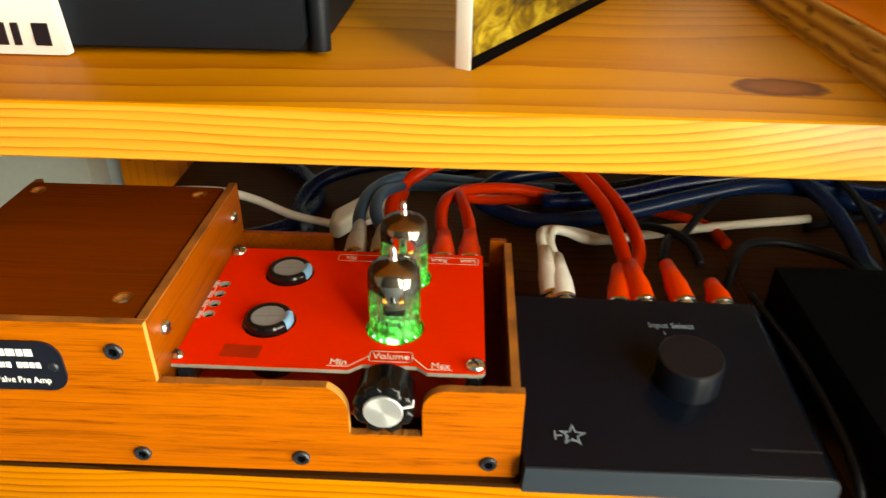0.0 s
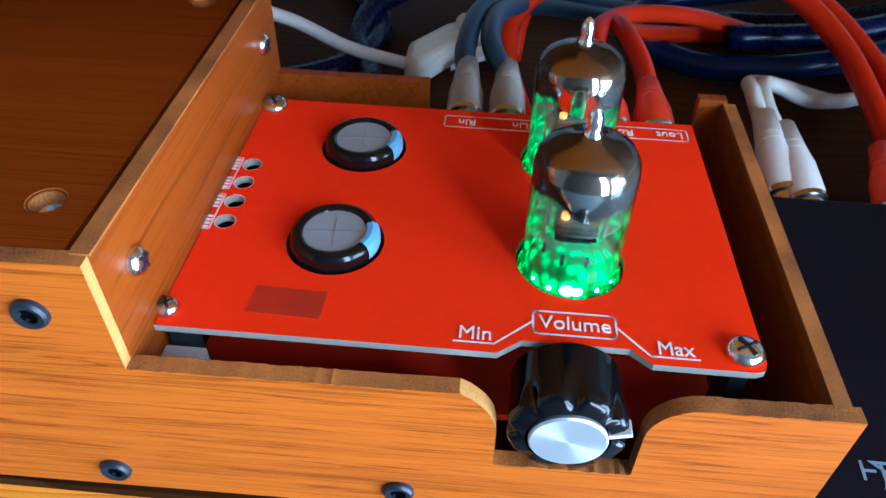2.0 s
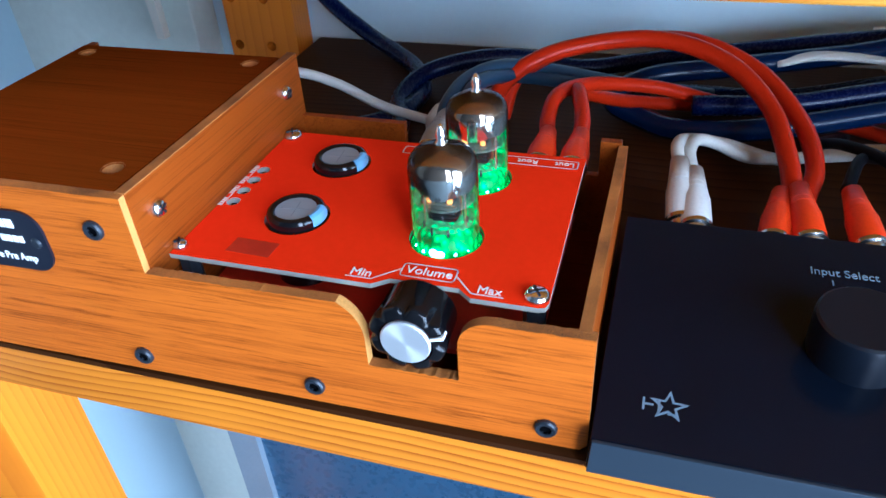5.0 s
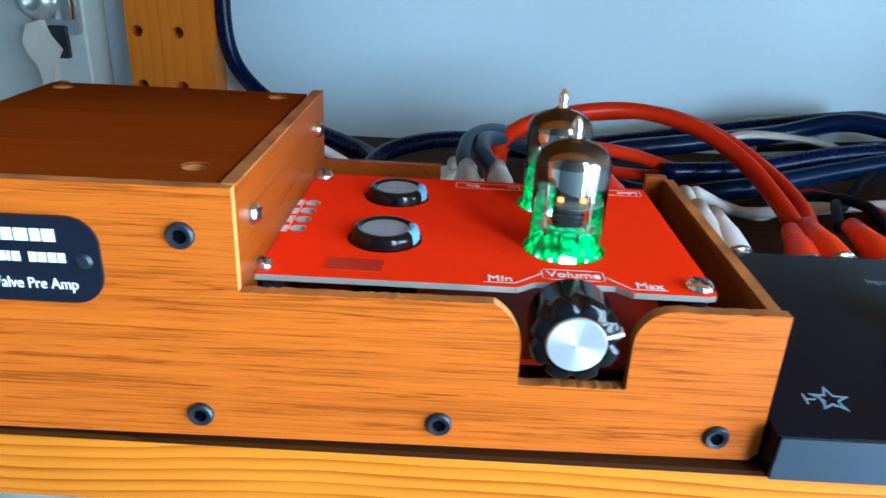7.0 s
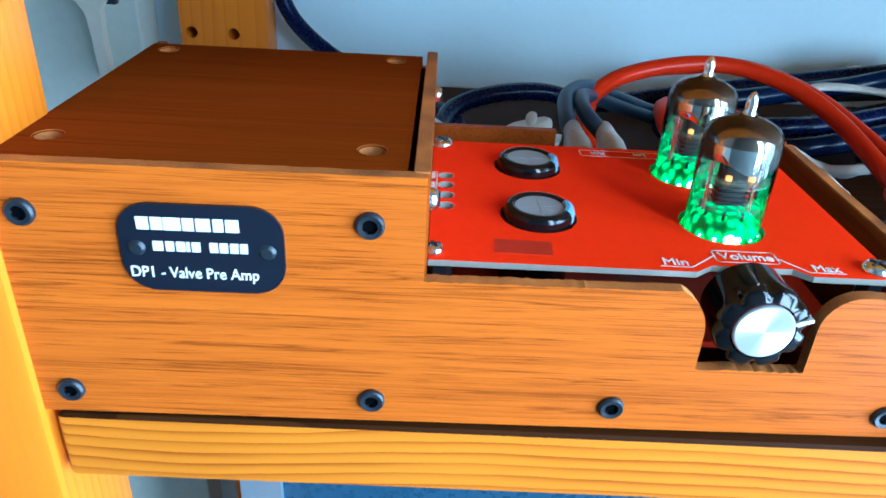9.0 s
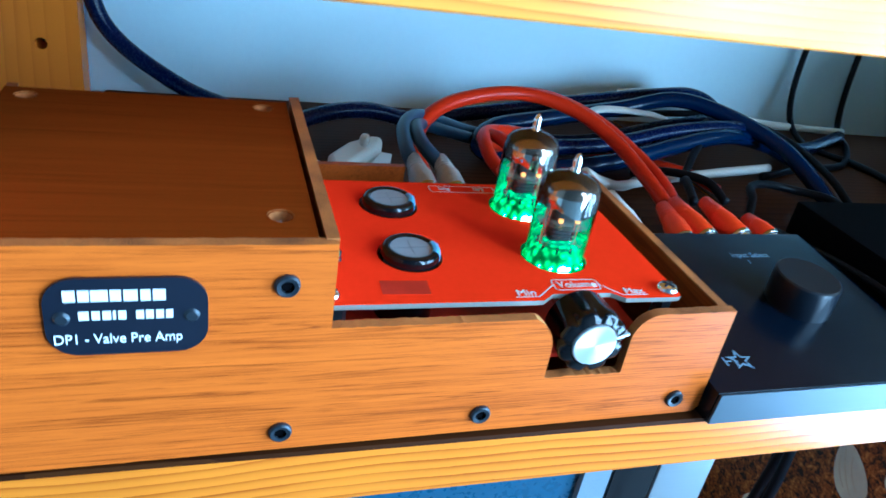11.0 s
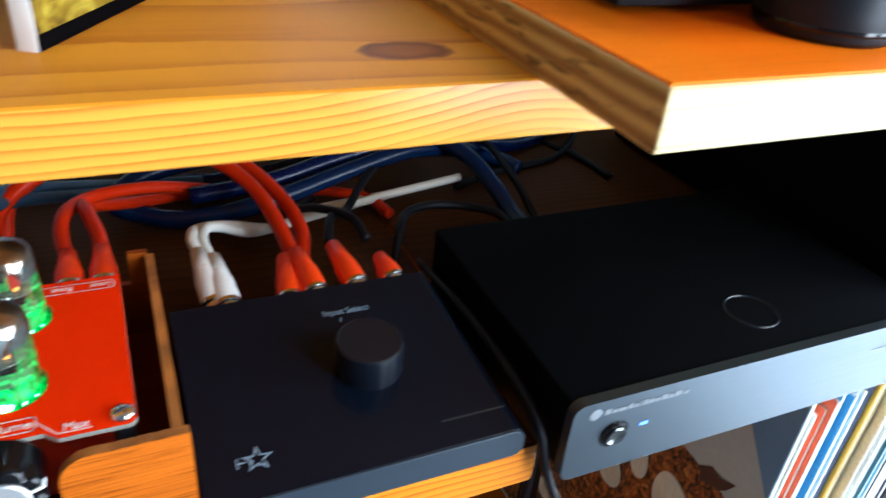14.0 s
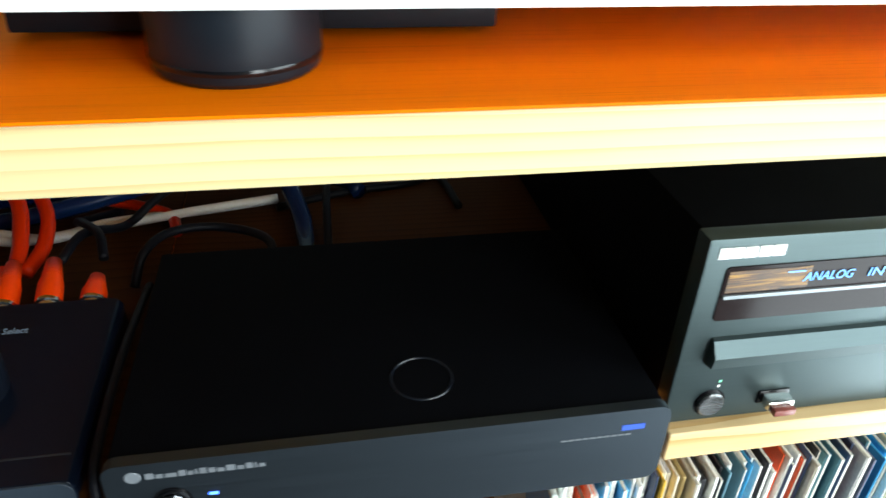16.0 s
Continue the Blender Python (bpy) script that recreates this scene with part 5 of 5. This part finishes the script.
for pts in ([(0.0735, 0.126, 0.019), (0.080, 0.145, 0.022), (0.094, 0.165, 0.014), (0.108, 0.182, 0.020), (0.134, 0.210, 0.028), (0.156, 0.246, 0.020), (0.180, 0.272, 0.008)],
            [(0.092, 0.126, 0.019), (0.088, 0.140, 0.024), (0.076, 0.158, 0.021), (0.070, 0.175, 0.012), (0.085, 0.196, 0.006)],
            [(0.104, 0.120, 0.006), (0.109, 0.128, 0.019), (0.118, 0.142, 0.021), (0.135, 0.150, 0.019), (0.153, 0.148, 0.017), (0.166, 0.134, 0.018), (0.168, 0.118, 0.014)],
            [(0.098, 0.276, 0.010), (0.150, 0.270, 0.016), (0.184, 0.252, 0.022), (0.196, 0.212, 0.022), (0.195, 0.170, 0.017), (0.1945, 0.146, 0.0085), (0.1945, 0.135, 0.0060)],
            [(0.252, 0.286, 0.200), (0.253, 0.285, 0.100), (0.250, 0.278, 0.030), (0.252, 0.255, 0.006), (0.266, 0.215, 0.006), (0.270, 0.180, 0.006)],
            [(0.168, 0.190, 0.006), (0.209, 0.205, 0.006), (0.250, 0.214, 0.006), (0.284, 0.246, 0.006), (0.300, 0.276, 0.012), (0.303, 0.286, 0.050), (0.303, 0.287, 0.116)]):
    cable("thin_lead", BK, pts, 0.0022, BLACK_CABLE, "black leads")
for pts in ([(0.190, 0.150, -0.017), (0.196, 0.140, -0.030), (0.205, 0.128, -0.090), (0.210, 0.120, -0.190), (0.200, 0.125, -0.348)],
            [(0.215, 0.150, -0.017), (0.222, 0.142, -0.032), (0.226, 0.135, -0.110), (0.222, 0.140, -0.230), (0.230, 0.150, -0.348)],
            [(0.235, 0.170, -0.017), (0.242, 0.168, -0.035), (0.246, 0.160, -0.120), (0.240, 0.150, -0.250), (0.250, 0.160, -0.348)],
            [(0.165, 0.190, -0.017), (0.170, 0.188, -0.038), (0.182, 0.180, -0.140), (0.176, 0.170, -0.260), (0.168, 0.180, -0.348)]):
    cable("hanging_lead", "dark lead hanging in the shade behind the lower rack", pts, 0.0034, BLACK_CABLE, "hanging leads")
hang = cable("hanging_lead", "black lead hanging down past the end of the shelf", [(0.1128, 0.112, 0.012), (0.1128, 0.060, 0.019), (0.1128, 0.020, 0.019), (0.1128, -0.001, 0.014), (0.1150, -0.0065, 0.000), (0.1225, -0.0065, -0.020), (0.136, -0.006, -0.048), (0.148, -0.004, -0.080), (0.152, 0.000, -0.130), (0.140, 0.004, -0.220), (0.140, 0.006, -0.348)], 0.0017, BLACK_CABLE)
tagged(part("lead_tag", box(0.1448, 0.1528, -0.0085, -0.0035, -0.0800, -0.0720, 0.0008), WHITE_PLUG), "small white plastic tag clipped on the hanging lead", "tag")


def plug(label, at, toward, body, collar, length=0.028, r=0.0052):
    """A moulded phono plug: metal collar, ridged body and strain relief along its own z."""
    d = Vector(toward) - Vector(at)
    m = Matrix.Translation(at) @ d.to_track_quat("Z", "Y").to_matrix().to_4x4()
    p = thing("phono_plug", label, "plug", "phono plugs")
    part("plug_body", lathe([(r, 0), (r * 1.04, length * 0.1), (r * 1.0, length * 0.45), (r * 0.84, length * 0.6), (r * 0.62, length), (0, length)], 20, m), body, p, smooth=True)
    part("collar", lathe([(r * 0.8, -0.006), (r * 0.84, -0.0005), (r * 1.06, 0), (r * 1.06, 0.0015)], 20, m), collar, p)
    for k in range(4):
        z = length * (0.62 + 0.09 * k)
        part("strain_ring", lathe([(r * 0.62, z - 0.0006), (r * (0.86 - 0.06 * k), z), (r * 0.60, z + 0.0008)], 16, m), body, p)
    return p


plug("white moulded phono plug in the selector box", (0.0235, 0.0920, 0.0180), (0.0213, 0.1210, 0.0257), WHITE_PLUG, STEEL)
plug("white moulded phono plug in the selector box", (0.0190, 0.0965, 0.0170), (0.0163, 0.1210, 0.0262), WHITE_PLUG, STEEL)
plug("orange-red phono plug in the selector box", (0.0590, 0.0920, 0.0175), (0.0565, 0.1210, 0.0227), RED_PLUG, STEEL)
plug("orange-red phono plug in the selector box", (0.0480, 0.0920, 0.0160), (0.0520, 0.1230, 0.0202), RED_PLUG, STEEL)
plug("orange-red phono plug in the selector box", (0.0765, 0.0920, 0.0180), (0.0730, 0.1210, 0.0232), RED_PLUG, STEEL)
plug("orange-red phono plug in the selector box", (0.0935, 0.0925, 0.0170), (0.0920, 0.1170, 0.0197), RED_PLUG, STEEL, 0.018)
plug("clear grey phono plug in the pre-amplifier", (-0.0705, 0.0970, 0.0345), (-0.0710, 0.118, 0.0380), CLEAR_PLUG, STEEL, 0.024, 0.0048)
plug("clear grey phono plug in the pre-amplifier", (-0.0590, 0.0970, 0.0345), (-0.0595, 0.118, 0.0380), CLEAR_PLUG, STEEL, 0.024, 0.0048)
plug("orange-red phono plug in the pre-amplifier", (-0.0310, 0.0960, 0.0335), (-0.0315, 0.118, 0.0350), RED_PLUG, STEEL, 0.024, 0.0050)
plug("orange-red phono plug in the pre-amplifier", (-0.0195, 0.0960, 0.0335), (-0.0195, 0.118, 0.0355), RED_PLUG, STEEL, 0.024, 0.0050)

tag = thing("mains_connector", "white moulded connector with a wedge-shaped end", "connector")
part("connector_body", prism([(-0.0960, 0.1640), (-0.0900, 0.1620), (-0.0800, 0.1780), (-0.0660, 0.1960), (-0.0640, 0.2040), (-0.0700, 0.2060), (-0.0840, 0.1960), (-0.0960, 0.1790)], SHELF_Z + 0.001, 0.0150, "z"), CREAM, tag)
part("connector_ridge", prism([(-0.0800, 0.1880), (-0.0760, 0.1860), (-0.0730, 0.1920), (-0.0770, 0.1950)], 0.0150, 0.0210, "z"), CREAM, tag)
for q in tag.children:
    soft = q.modifiers.new("soft_edges", "BEVEL")
    soft.width, soft.segments = 0.0028, 3
part("connector_blade", prism([(-0.0795, 0.1710), (-0.0640, 0.1830), (-0.0610, 0.1930), (-0.0660, 0.1950)], 0.0080, 0.0100, "z"), WHITE_PLUG, tag)
for at in ((0.1838, 0.137), (0.1945, 0.139)):
    tagged(part("cable_ferrule", sweep([(at[0], at[1], 0.0068), (at[0], at[1] - 0.004, 0.0064), (at[0], at[1] - 0.009, 0.0060)], 0.0026, 10, 4), WHITE_PLUG, smooth=True), "short white ferrule on the end of a dark cable", "ferrule", "cable ferrules")
